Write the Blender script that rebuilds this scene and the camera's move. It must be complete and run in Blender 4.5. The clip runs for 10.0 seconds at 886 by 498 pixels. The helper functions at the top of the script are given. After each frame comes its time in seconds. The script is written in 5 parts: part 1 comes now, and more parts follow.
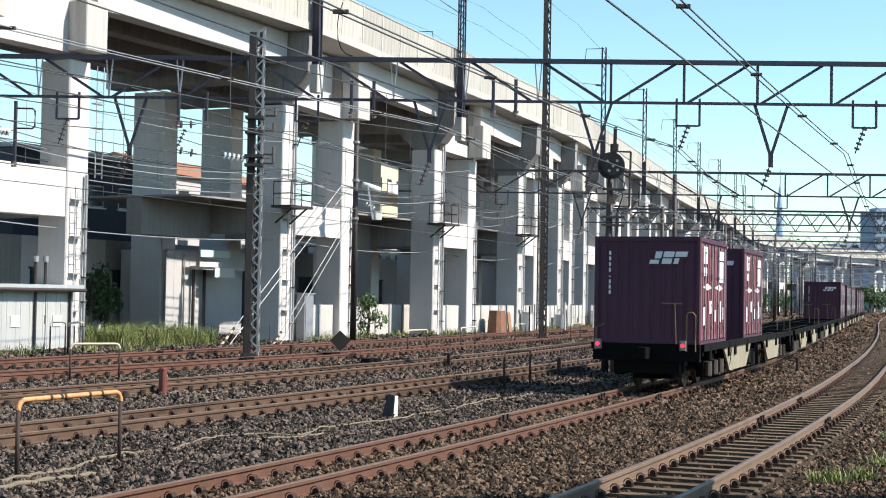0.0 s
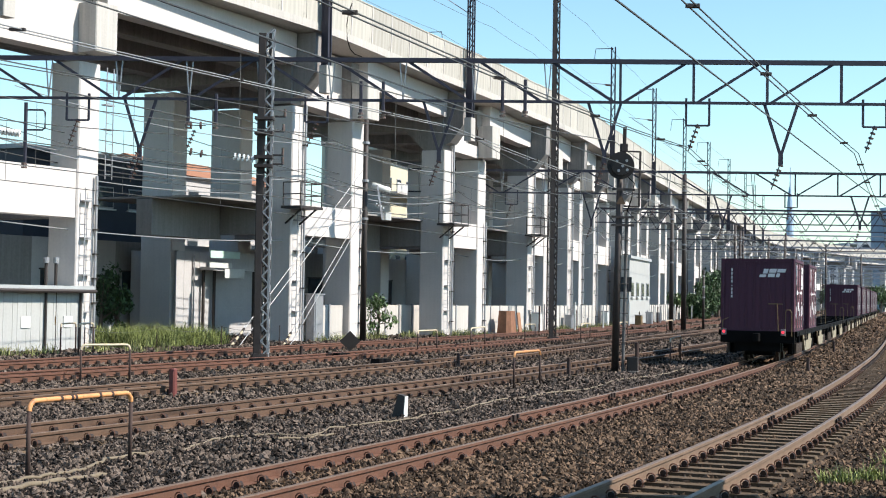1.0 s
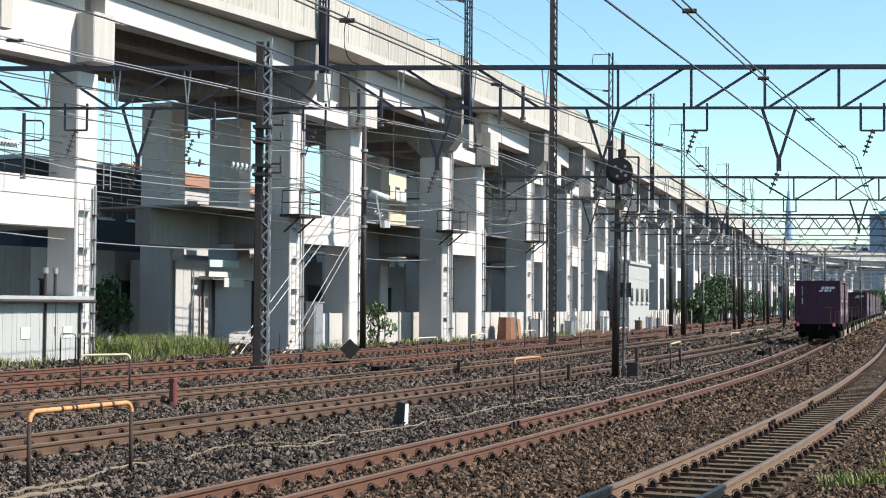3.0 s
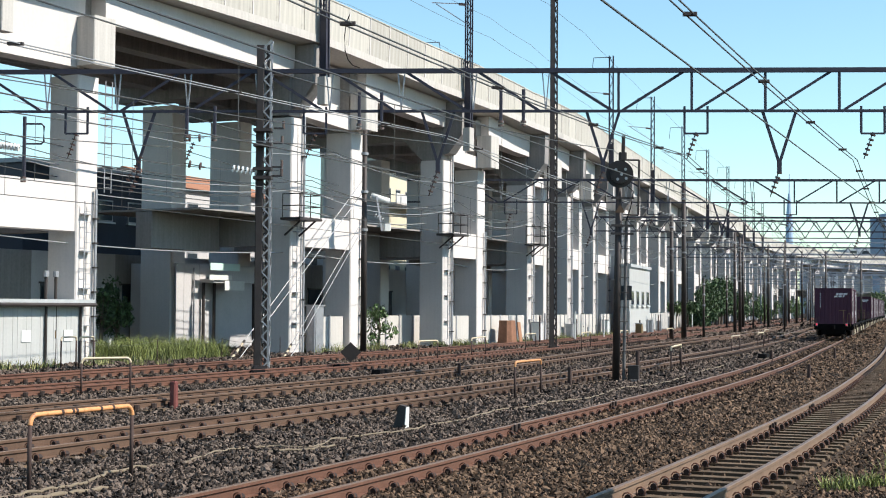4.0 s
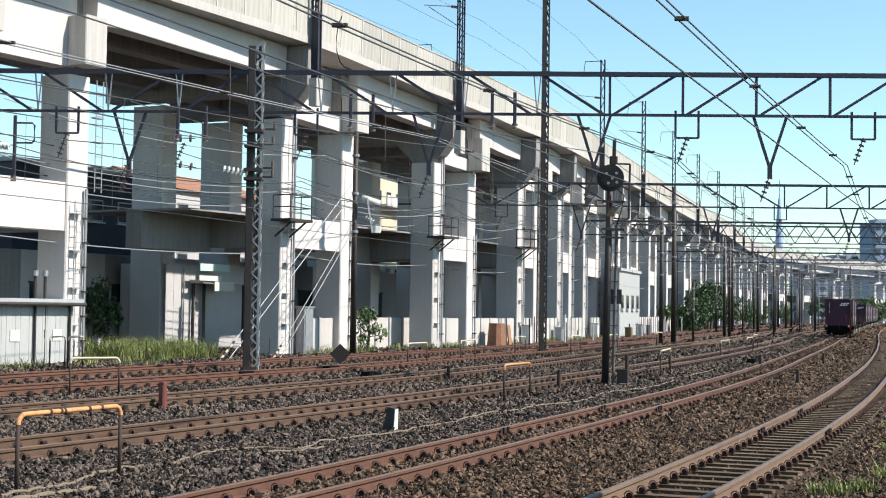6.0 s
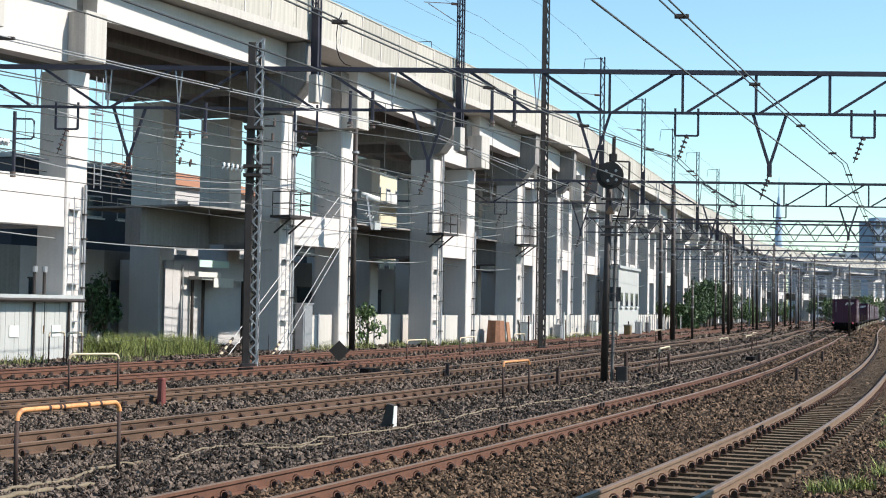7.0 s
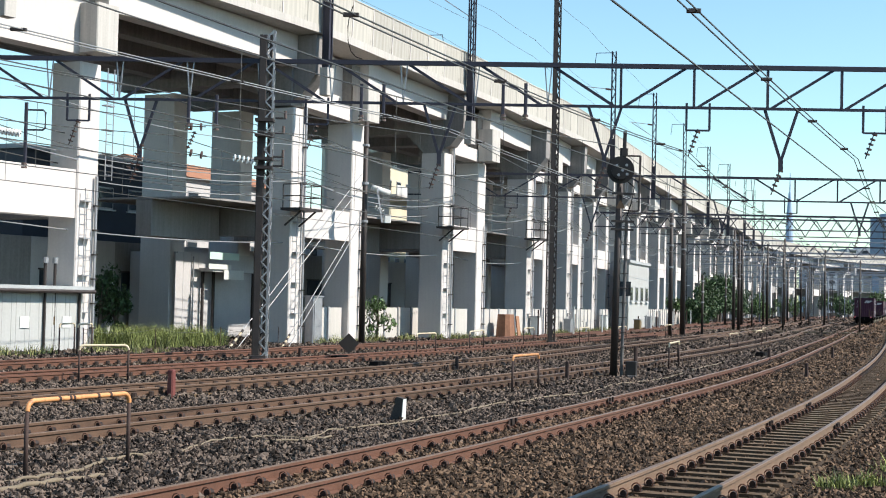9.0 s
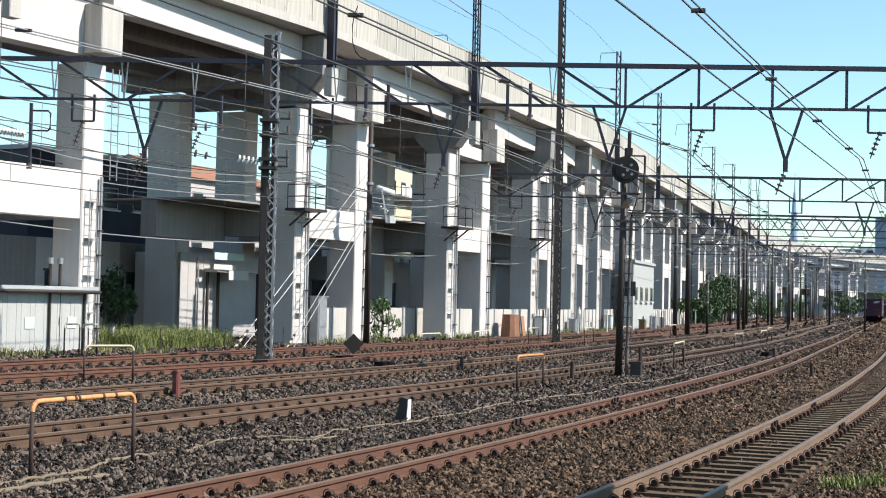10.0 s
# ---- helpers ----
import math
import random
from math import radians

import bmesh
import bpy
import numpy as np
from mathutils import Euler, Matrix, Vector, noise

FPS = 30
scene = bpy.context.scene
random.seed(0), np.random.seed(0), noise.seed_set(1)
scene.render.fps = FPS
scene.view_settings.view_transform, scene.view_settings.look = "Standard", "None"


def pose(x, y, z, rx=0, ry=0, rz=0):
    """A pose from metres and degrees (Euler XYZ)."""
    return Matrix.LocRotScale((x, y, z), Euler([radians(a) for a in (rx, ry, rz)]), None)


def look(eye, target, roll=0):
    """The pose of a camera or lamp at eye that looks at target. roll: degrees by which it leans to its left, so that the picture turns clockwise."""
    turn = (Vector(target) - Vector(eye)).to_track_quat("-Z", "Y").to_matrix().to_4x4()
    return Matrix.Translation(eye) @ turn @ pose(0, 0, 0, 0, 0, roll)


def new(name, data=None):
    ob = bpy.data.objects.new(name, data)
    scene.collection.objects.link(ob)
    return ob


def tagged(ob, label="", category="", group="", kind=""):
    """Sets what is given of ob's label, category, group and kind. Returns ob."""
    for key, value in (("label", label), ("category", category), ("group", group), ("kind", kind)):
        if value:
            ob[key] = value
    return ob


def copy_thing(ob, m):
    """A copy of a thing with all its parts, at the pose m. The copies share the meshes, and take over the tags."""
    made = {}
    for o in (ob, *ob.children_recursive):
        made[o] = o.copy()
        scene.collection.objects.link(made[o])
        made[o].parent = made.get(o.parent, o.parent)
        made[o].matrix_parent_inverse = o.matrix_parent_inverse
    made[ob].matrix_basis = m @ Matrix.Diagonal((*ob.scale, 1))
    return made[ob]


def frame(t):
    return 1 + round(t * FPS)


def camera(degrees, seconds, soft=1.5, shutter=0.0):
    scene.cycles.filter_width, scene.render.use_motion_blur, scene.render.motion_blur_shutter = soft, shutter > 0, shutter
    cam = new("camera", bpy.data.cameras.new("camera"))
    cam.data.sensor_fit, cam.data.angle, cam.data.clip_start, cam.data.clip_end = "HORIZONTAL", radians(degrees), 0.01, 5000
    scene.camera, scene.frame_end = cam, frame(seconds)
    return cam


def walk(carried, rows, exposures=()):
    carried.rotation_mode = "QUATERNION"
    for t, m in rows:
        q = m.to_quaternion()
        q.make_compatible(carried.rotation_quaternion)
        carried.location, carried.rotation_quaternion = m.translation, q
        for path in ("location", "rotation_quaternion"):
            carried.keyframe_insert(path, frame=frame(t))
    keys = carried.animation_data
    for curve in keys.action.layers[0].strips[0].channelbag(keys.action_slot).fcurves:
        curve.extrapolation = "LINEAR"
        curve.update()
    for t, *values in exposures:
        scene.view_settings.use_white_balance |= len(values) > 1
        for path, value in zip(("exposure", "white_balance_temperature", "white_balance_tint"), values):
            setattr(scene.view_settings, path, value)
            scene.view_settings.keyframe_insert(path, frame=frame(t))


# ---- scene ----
LENS = 33.566
EYE = (0.0, 0.0, 2.03)
# seconds, tilt up, lean, turn to the left (degrees)
AIM = [(0.0, 1.832, 1.004, 0.538), (0.5, 1.792, 0.996, 0.284), (1.0, 1.839, 0.898, 0.161), (1.5, 1.936, 0.392, 0.255),
       (2.0, 2.023, 0.421, 0.317), (2.5, 2.081, 0.433, 0.229), (4.0, 2.236, 0.370, 0.168), (4.5, 2.350, 0.511, 0.054),
       (5.0, 2.374, 0.542, 0.114), (5.5, 2.366, 0.645, 0.395), (7.0, 2.220, 0.958, 0.573), (7.5, 2.151, 1.052, 0.418),
       (8.0, 2.069, 1.182, 0.325), (8.5, 1.989, 1.180, 0.244), (9.0, 1.957, 1.313, 0.183), (9.5, 1.951, 1.342, 0.123),
       (10.0, 1.960, 1.261, 0.0)]
cam = camera(LENS, 10.0, soft=1.05)


def aim(tilt, lean, turn):
    """The camera's pose; a positive turn moves the picture's content to the left."""
    return pose(*EYE) @ pose(0, 0, 0, 0, 0, -turn) @ pose(0, 0, 0, 90 + tilt, 0, 0) @ pose(0, 0, 0, 0, 0, lean)


walk(cam, [(t, aim(p, r, w)) for t, p, r, w in AIM], [(0.0, 0.72, 6400, 11), (1.0, 0.68, 6400, 11), (2.5, 0.63, 6400, 11), (5.0, 0.61, 6400, 11), (10.0, 0.63, 6400, 11)])

# ---- light ----
SUN_TO = Vector((0.97 * math.cos(radians(44)), -0.24 * math.cos(radians(44)), math.sin(radians(44)))).normalized()
world = bpy.data.worlds.new("world")
scene.world = world
world.use_nodes = True
wn = world.node_tree.nodes
sky = wn.new("ShaderNodeTexSky")
sky.sky_type, sky.sun_disc = "NISHITA", False
sky.sun_elevation, sky.sun_rotation = math.asin(SUN_TO.z), math.atan2(SUN_TO.x, SUN_TO.y)
sky.air_density, sky.dust_density, sky.ozone_density = 1.1, 0.1, 1.0
wn["Background"].inputs["Strength"].default_value = 0.116
hue = wn.new("ShaderNodeMix")
hue.data_type, hue.blend_type = "RGBA", "MULTIPLY"
hue.inputs["Factor"].default_value = 1.0
hue.inputs[7].default_value = (0.86, 1.055, 1.07, 1)
world.node_tree.links.new(sky.outputs["Color"], hue.inputs[6])
world.node_tree.links.new(hue.outputs[2], wn["Background"].inputs["Color"])
sun = new("sun", bpy.data.lights.new("sun", "SUN"))
sun.data.energy, sun.data.angle, sun.data.color = 5.0, radians(0.55), (1.0, 0.94, 0.84)
sun.matrix_world = look(SUN_TO * 60, (0, 0, 0))


# ---- materials ----
def mat(name, col, rough=0.7, metal=0.0, var=0.25, scale=4.0, fine=60.0, bump=0.15, tint=None, streak=0.0, rnd=0.0, island=False,
        stain=None, coords="Object", spec=0.5):
    """A procedural surface: base colour with two scales of variation, optional vertical streaks, stains and relief."""
    m = bpy.data.materials.new(name)
    m.use_nodes = True
    n, l = m.node_tree.nodes, m.node_tree.links
    b = n["Principled BSDF"]
    b.inputs["Roughness"].default_value, b.inputs["Metallic"].default_value = rough, metal
    b.inputs["Specular IOR Level"].default_value = spec
    tc = n.new("ShaderNodeTexCoord")
    big, small = n.new("ShaderNodeTexNoise"), n.new("ShaderNodeTexNoise")
    big.inputs["Scale"].default_value, big.inputs["Detail"].default_value = scale, 5
    small.inputs["Scale"].default_value, small.inputs["Detail"].default_value = fine, 4
    for t in (big, small):
        l.new(tc.outputs[coords], t.inputs["Vector"])
    add = n.new("ShaderNodeMath")
    add.operation = "MULTIPLY_ADD"
    l.new(small.outputs["Fac"], add.inputs[0])
    add.inputs[1].default_value = 0.5
    half = n.new("ShaderNodeMath")
    half.operation = "MULTIPLY"
    l.new(big.outputs["Fac"], half.inputs[0])
    half.inputs[1].default_value = 0.5
    l.new(half.outputs[0], add.inputs[2])
    fac = add.outputs[0]
    if streak:
        mp = n.new("ShaderNodeMapping")
        mp.inputs["Scale"].default_value = (3.0, 3.0, 0.12)
        st = n.new("ShaderNodeTexNoise")
        st.inputs["Scale"].default_value, st.inputs["Detail"].default_value = 2.5, 6
        l.new(tc.outputs[coords], mp.inputs["Vector"])
        l.new(mp.outputs["Vector"], st.inputs["Vector"])
        mix = n.new("ShaderNodeMix")
        mix.inputs["Factor"].default_value = streak
        l.new(fac, mix.inputs["A"])
        l.new(st.outputs["Fac"], mix.inputs["B"])
        fac = mix.outputs["Result"]
    if rnd or island:
        src = n.new("ShaderNodeNewGeometry") if island else n.new("ShaderNodeObjectInfo")
        out = src.outputs["Random Per Island"] if island else src.outputs["Random"]
        ma = n.new("ShaderNodeMath")
        ma.operation = "MULTIPLY_ADD"
        l.new(out, ma.inputs[0])
        ma.inputs[1].default_value = rnd
        sub = n.new("ShaderNodeMath")
        sub.operation = "SUBTRACT"
        l.new(fac, sub.inputs[0])
        sub.inputs[1].default_value = rnd / 2
        l.new(sub.outputs[0], ma.inputs[2])
        fac = ma.outputs[0]
    ramp = n.new("ShaderNodeValToRGB")
    lo = [max(0, c * (1 - var)) for c in col]
    hi = [min(1, c * (1 + var)) for c in (tint or col)]
    e = ramp.color_ramp.elements
    e[0].position, e[1].position = 0.3, 0.7
    e[0].color, e[1].color = (*lo, 1), (*hi, 1)
    l.new(fac, ramp.inputs["Fac"])
    out = ramp.outputs["Color"]
    if stain:
        sn = n.new("ShaderNodeTexNoise")
        sn.inputs["Scale"].default_value, sn.inputs["Detail"].default_value = stain[3], 6
        l.new(tc.outputs[coords], sn.inputs["Vector"])
        sr = n.new("ShaderNodeValToRGB")
        sr.color_ramp.elements[0].position, sr.color_ramp.elements[1].position = stain[4], stain[4] + 0.12
        l.new(sn.outputs["Fac"], sr.inputs["Fac"])
        mx = n.new("ShaderNodeMix")
        mx.data_type = "RGBA"
        l.new(sr.outputs["Color"], mx.inputs["Factor"])
        l.new(out, mx.inputs[6])
        mx.inputs[7].default_value = (*stain[:3], 1)
        out = mx.outputs[2]
    l.new(out, b.inputs["Base Color"])
    if bump:
        bp = n.new("ShaderNodeBump")
        bp.inputs["Strength"].default_value, bp.inputs["Distance"].default_value = bump, 0.02
        l.new(small.outputs["Fac"], bp.inputs["Height"])
        l.new(bp.outputs["Normal"], b.inputs["Normal"])
    return m


def glow(name, col, strength):
    m = bpy.data.materials.new(name)
    m.use_nodes = True
    b = m.node_tree.nodes["Principled BSDF"]
    b.inputs["Base Color"].default_value = (*col, 1)
    b.inputs["Emission Color"].default_value = (*col, 1)
    b.inputs["Emission Strength"].default_value = strength
    return m


CONCRETE = mat("concrete", (0.47, 0.438, 0.40), 0.9, var=0.2, scale=0.5, fine=14, bump=0.2, streak=0.5, stain=(0.28, 0.27, 0.25, 0.35, 0.60))
PARAPET = mat("weathered parapet concrete", (0.415, 0.388, 0.34), 0.92, var=0.25, scale=0.7, fine=12, bump=0.2, streak=0.7, rnd=0.15,
              stain=(0.17, 0.16, 0.14, 0.6, 0.58))
# Streaked concrete whose dark tone holds the shade below the deck.
SHADE_CONC = mat("streaked concrete dimmed for deck shade", (0.225, 0.208, 0.192), 0.92, var=0.35, scale=0.5, fine=9, bump=0.2, streak=0.4)
PAINTED = mat("painted concrete", (0.57, 0.525, 0.495), 0.8, var=0.1, scale=0.8, fine=10, bump=0.08, streak=0.3)
# Shade is put into this colour for brackets, rear beams and slabs.
DARK_CONC = mat("streaked concrete dark as in shade", (0.25, 0.23, 0.218), 0.9, var=0.25, scale=0.6, fine=9, bump=0.15, streak=0.4)
# Bed is near black so that gaps between stones hold deep shade.
BALLAST = mat("ballast bed", (0.026, 0.018, 0.013), 0.95, spec=0.1, var=0.75, scale=0.5, fine=9, bump=1.0)
STONE = mat("crushed grey stone", (0.086, 0.065, 0.052), 0.9, spec=0.2, var=0.85, scale=2, fine=40, bump=0.2, rnd=0.9, island=True)
STONE_BROWN = mat("rust-dusted stone", (0.097, 0.063, 0.041), 0.9, spec=0.2, var=0.75, scale=2, fine=40, bump=0.2, rnd=0.9, island=True)
SOIL = mat("brown rail-dust soil", (0.055, 0.038, 0.025), 0.95, spec=0.1, var=0.5, scale=0.6, fine=14, bump=0.8)
RAIL_SIDE = mat("rusty rail", (0.118, 0.052, 0.031), 0.75, 0.1, var=0.3, scale=3, fine=40, bump=0.15)
RAIL_TOP = mat("worn rail head", (0.18, 0.115, 0.075), 0.5, 0.4, var=0.2, scale=2, fine=60, bump=0.05)
RAIL_TAN = mat("dusty tan rail", (0.155, 0.097, 0.062), 0.8, 0.0, var=0.3, scale=2, fine=40, bump=0.15)
RAIL_DULL = mat("dull rusty rail head", (0.125, 0.047, 0.029), 0.7, 0.2, var=0.25, scale=3, fine=40, bump=0.1)
SLEEPER = mat("dusty concrete sleeper", (0.112, 0.076, 0.047), 0.9, spec=0.2, var=0.35, scale=3, fine=30, bump=0.2, rnd=0.25)
CLIP = mat("dark rusty clip", (0.036, 0.022, 0.017), 0.7, 0.3, var=0.3, scale=10, fine=60)
STEEL_DARK = mat("dark brown painted steel", (0.038, 0.029, 0.026), 0.6, 0.2, var=0.35, scale=2, fine=30, bump=0.1)
STEEL_GREY = mat("galvanised steel", (0.33, 0.33, 0.34), 0.5, 0.5, var=0.2, scale=3, fine=30, bump=0.08)
RAIL_BROWN = mat("brown dusty rail", (0.100, 0.056, 0.034), 0.78, 0.1, var=0.3, scale=3, fine=40, bump=0.15)
STEEL_GANTRY = mat("dark gantry steel", (0.028, 0.027, 0.042), 0.6, 0.2, var=0.3, scale=2, fine=25, bump=0.1)
POLE_CONC = mat("grey pole concrete", (0.11, 0.10, 0.095), 0.85, var=0.25, scale=1.5, fine=20, bump=0.15, streak=0.3)
WIRE = mat("wire", (0.10, 0.095, 0.09), 0.5, 0.6, var=0.1, bump=0)
WIRE_PALE = mat("pale wire", (0.30, 0.30, 0.30), 0.5, 0.4, var=0.1, bump=0)
INSUL = mat("brown porcelain", (0.10, 0.06, 0.05), 0.25, var=0.2, bump=0)
INSUL_W = mat("white porcelain", (0.75, 0.75, 0.73), 0.25, var=0.05, bump=0)
ORANGE = mat("faded orange paint", (0.58, 0.26, 0.10), 0.55, var=0.2, scale=6, fine=40, stain=(0.25, 0.11, 0.05, 9, 0.62))
CREAM = mat("faded cream paint", (0.50, 0.41, 0.28), 0.6, var=0.2, scale=6, fine=40)
RUSTPOST = mat("rusted post", (0.045, 0.025, 0.020), 0.8, 0.1, var=0.35, scale=6, fine=40)
WHITE = mat("white paint", (0.60, 0.60, 0.57), 0.6, var=0.1, scale=3, fine=30, bump=0.05)
CONTAINER = mat("wine red container paint", (0.056, 0.011, 0.030), 0.65, var=0.25, scale=1.5, fine=20, bump=0.06, streak=0.3)
# Faded door side, lightened further to stand in for sunlight on it.
CONT_SUN_SIDE = mat("faded wine red paint lightened for sun", (0.175, 0.058, 0.072), 0.6, var=0.3, scale=2.5, fine=18, bump=0.05, streak=0.5)
CONT_WHITE = mat("worn white marking", (0.72, 0.68, 0.68), 0.6, var=0.12, scale=8, fine=40, bump=0)
CONT_GREY = mat("container gear grey", (0.22, 0.19, 0.20), 0.5, 0.4, var=0.2)
WAGON = mat("grimy wagon black", (0.0045, 0.004, 0.004), 0.9, 0.0, spec=0.12, var=0.4, scale=3, fine=30)
WAGON_GREY = mat("wagon side cream", (0.27, 0.23, 0.16), 0.7, var=0.25, scale=2, fine=20, streak=0.4)
WHEEL = mat("grimy wheel steel", (0.07, 0.05, 0.04), 0.6, 0.5, var=0.3)
TAIL = glow("red tail lamp", (1.0, 0.03, 0.05), 1.3)
SIGN_DARK = mat("back of sign plate", (0.022, 0.016, 0.014), 0.6, 0.2, var=0.3)
YELLOW = mat("worn yellow paint", (0.17, 0.11, 0.045), 0.6, var=0.2)
GRASS = mat("grass blades", (0.075, 0.115, 0.030), 0.75, var=0.65, scale=1.2, fine=6, bump=0, rnd=0.8, island=True, tint=(0.20, 0.20, 0.075))
LEAF = mat("broad leaves", (0.042, 0.080, 0.026), 0.6, var=0.5, scale=0.8, fine=5, bump=0, rnd=0.9, island=True)
FRESH = mat("fresh grass blades", (0.080, 0.125, 0.028), 0.7, var=0.6, scale=1.2, fine=6, bump=0, rnd=0.8, island=True, tint=(0.19, 0.21, 0.06))
CREAM_WALL = mat("cream rendered wall", (0.56, 0.51, 0.38), 0.85, var=0.1, scale=0.8, fine=10, bump=0.05)
LEAF_PALE = mat("pale green leaves", (0.070, 0.115, 0.035), 0.6, var=0.45, scale=0.8, fine=5, bump=0, rnd=0.9, island=True)
BARK = mat("bark", (0.12, 0.09, 0.07), 0.9, var=0.35, scale=5, fine=30)
SIDING = mat("white siding board", (0.40, 0.40, 0.385), 0.7, var=0.1, scale=1, fine=12, bump=0.06, streak=0.3, rnd=0.1)
SHEDROOF = mat("grey shed roof", (0.36, 0.37, 0.37), 0.7, var=0.15, scale=2, fine=20)
PANEL_GREY = mat("grey panel", (0.46, 0.44, 0.435), 0.7, var=0.12, scale=1, fine=10, streak=0.2)
NAVY = mat("dark navy cladding", (0.020, 0.024, 0.038), 0.6, var=0.2, scale=1, fine=10, bump=0.05)
GLASS = mat("dark window glass", (0.03, 0.04, 0.05), 0.08, var=0.2, bump=0)
# Both wall colours already contain the haze of the distance.
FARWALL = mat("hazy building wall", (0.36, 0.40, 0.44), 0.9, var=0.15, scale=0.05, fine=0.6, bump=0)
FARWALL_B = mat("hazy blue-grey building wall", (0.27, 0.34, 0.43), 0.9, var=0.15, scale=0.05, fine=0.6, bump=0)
BRICKRED = mat("orange tiled wall", (0.32, 0.14, 0.07), 0.8, var=0.2, scale=1, fine=10)
# Tower colour, paled towards sky blue to stand in for haze.
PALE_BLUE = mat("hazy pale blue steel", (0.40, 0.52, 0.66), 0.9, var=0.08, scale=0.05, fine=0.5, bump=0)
TEAL = mat("pale green sign", (0.50, 0.68, 0.62), 0.5, var=0.05, bump=0)
# Distance haze is mixed into this steel's colour.
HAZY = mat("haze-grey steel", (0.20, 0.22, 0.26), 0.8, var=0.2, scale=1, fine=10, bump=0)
ROPE = mat("sun-bleached cable sheath", (0.165, 0.128, 0.085), 0.85, var=0.25, scale=3, fine=30)


# ---- building blocks ----
class Shape:
    """Collects vertices and faces of one mesh."""

    def __init__(self):
        self.v, self.f, self.m = [], [], []

    def quads(self, v, f, m=0):
        k = len(self.v)
        self.v += [tuple(p) for p in v]
        self.f += [tuple(k + i for i in q) for q in f]
        self.m += [m] * len(f)
        return self

    def box(self, c, s, rz=0.0, bevel=0.0, m=0, top=1.0, ry=0.0, rx=0.0):
        """A box at the centre c of size s, its upright edges chamfered; top narrows the upper face."""
        x, y, z = s[0] / 2, s[1] / 2, s[2] / 2
        b = min(bevel, x * 0.9, y * 0.9)
        ring = [(x, y - b), (x - b, y), (-x + b, y), (-x, y - b), (-x, -y + b), (-x + b, -y), (x - b, -y), (x, -y + b)] if b else [
            (x, y), (-x, y), (-x, -y), (x, -y)]
        n = len(ring)
        r = Euler((rx, ry, rz)).to_matrix()
        pts = [r @ Vector((px, py, -z)) for px, py in ring] + [r @ Vector((px * top, py * top, z)) for px, py in ring]
        o = Vector(c)
        faces = [(i, (i + 1) % n, n + (i + 1) % n, n + i) for i in range(n)] + [tuple(range(n))[::-1], tuple(range(n, 2 * n))]
        return self.quads([p + o for p in pts], faces, m)

    def tube(self, a, b, r, n=6, r2=None, m=0, caps=True):
        a, b = Vector(a), Vector(b)
        q = (b - a).to_track_quat("Z", "Y")
        ra, rb = r, r if r2 is None else r2
        ring = [Vector((math.cos(2 * math.pi * i / n), math.sin(2 * math.pi * i / n), 0)) for i in range(n)]
        pts = [a + q @ (p * ra) for p in ring] + [b + q @ (p * rb) for p in ring]
        f = [(i, (i + 1) % n, n + (i + 1) % n, n + i) for i in range(n)]
        if caps:
            f += [tuple(range(n))[::-1], tuple(range(n, 2 * n))]
        return self.quads(pts, f, m)

    def bar(self, a, b, w, h, m=0):
        """A flat bar from a to b; w across, h upwards."""
        a, b = Vector(a), Vector(b)
        d = (b - a).normalized()
        up = Vector((0, 0, 1)) if abs(d.z) < 0.95 else Vector((0, 1, 0))
        x = d.cross(up).normalized() * w / 2
        z = x.cross(d).normalized() * h / 2
        pts = [p + s * x + t * z for p in (a, b) for s, t in ((1, 1), (-1, 1), (-1, -1), (1, -1))]
        return self.quads(pts, [(0, 1, 2, 3), (7, 6, 5, 4), (0, 4, 5, 1), (1, 5, 6, 2), (2, 6, 7, 3), (3, 7, 4, 0)], m)

    def line(self, pts, r, n=5, m=0):
        """A round line through points."""
        pts = [Vector(p) for p in pts]
        k = len(self.v)
        for i, p in enumerate(pts):
            d = (pts[min(i + 1, len(pts) - 1)] - pts[max(i - 1, 0)]).normalized()
            q = d.to_track_quat("Z", "Y")
            self.v += [tuple(p + q @ Vector((r * math.cos(2 * math.pi * j / n), r * math.sin(2 * math.pi * j / n), 0))) for j in range(n)]
        for i in range(len(pts) - 1):
            for j in range(n):
                self.f.append((k + i * n + j, k + i * n + (j + 1) % n, k + (i + 1) * n + (j + 1) % n, k + (i + 1) * n + j))
                self.m.append(m)
        return self

    def sweep(self, way, prof, m=None):
        """A closed profile [(across, up)] along places (x, y, z, heading)."""
        k, n = len(self.v), len(prof)
        for x, y, z, a in way:
            c, s = math.cos(a), math.sin(a)
            self.v += [(x + u * c, y - u * s, z + w) for u, w in prof]
        for i in range(len(way) - 1):
            for j in range(n):
                self.f.append((k + i * n + j, k + i * n + (j + 1) % n, k + (i + 1) * n + (j + 1) % n, k + (i + 1) * n + j))
                self.m.append(m[j] if m else 0)
        self.f += [tuple(range(k, k + n))[::-1], tuple(range(k + (len(way) - 1) * n, k + len(way) * n))]
        self.m += [0, 0]
        return self

    def disc(self, c, axis, r, w, n=16, m=0):
        a = Vector(axis).normalized() * w / 2
        return self.tube(Vector(c) - a, Vector(c) + a, r, n, m=m)

    def mesh(self, name, mats):
        me = bpy.data.meshes.new(name)
        me.from_pydata(self.v, [], self.f)
        for x in (mats if isinstance(mats, (list, tuple)) else [mats]):
            me.materials.append(x)
        if any(self.m):
            me.polygons.foreach_set("material_index", self.m)
        me.update()
        return me


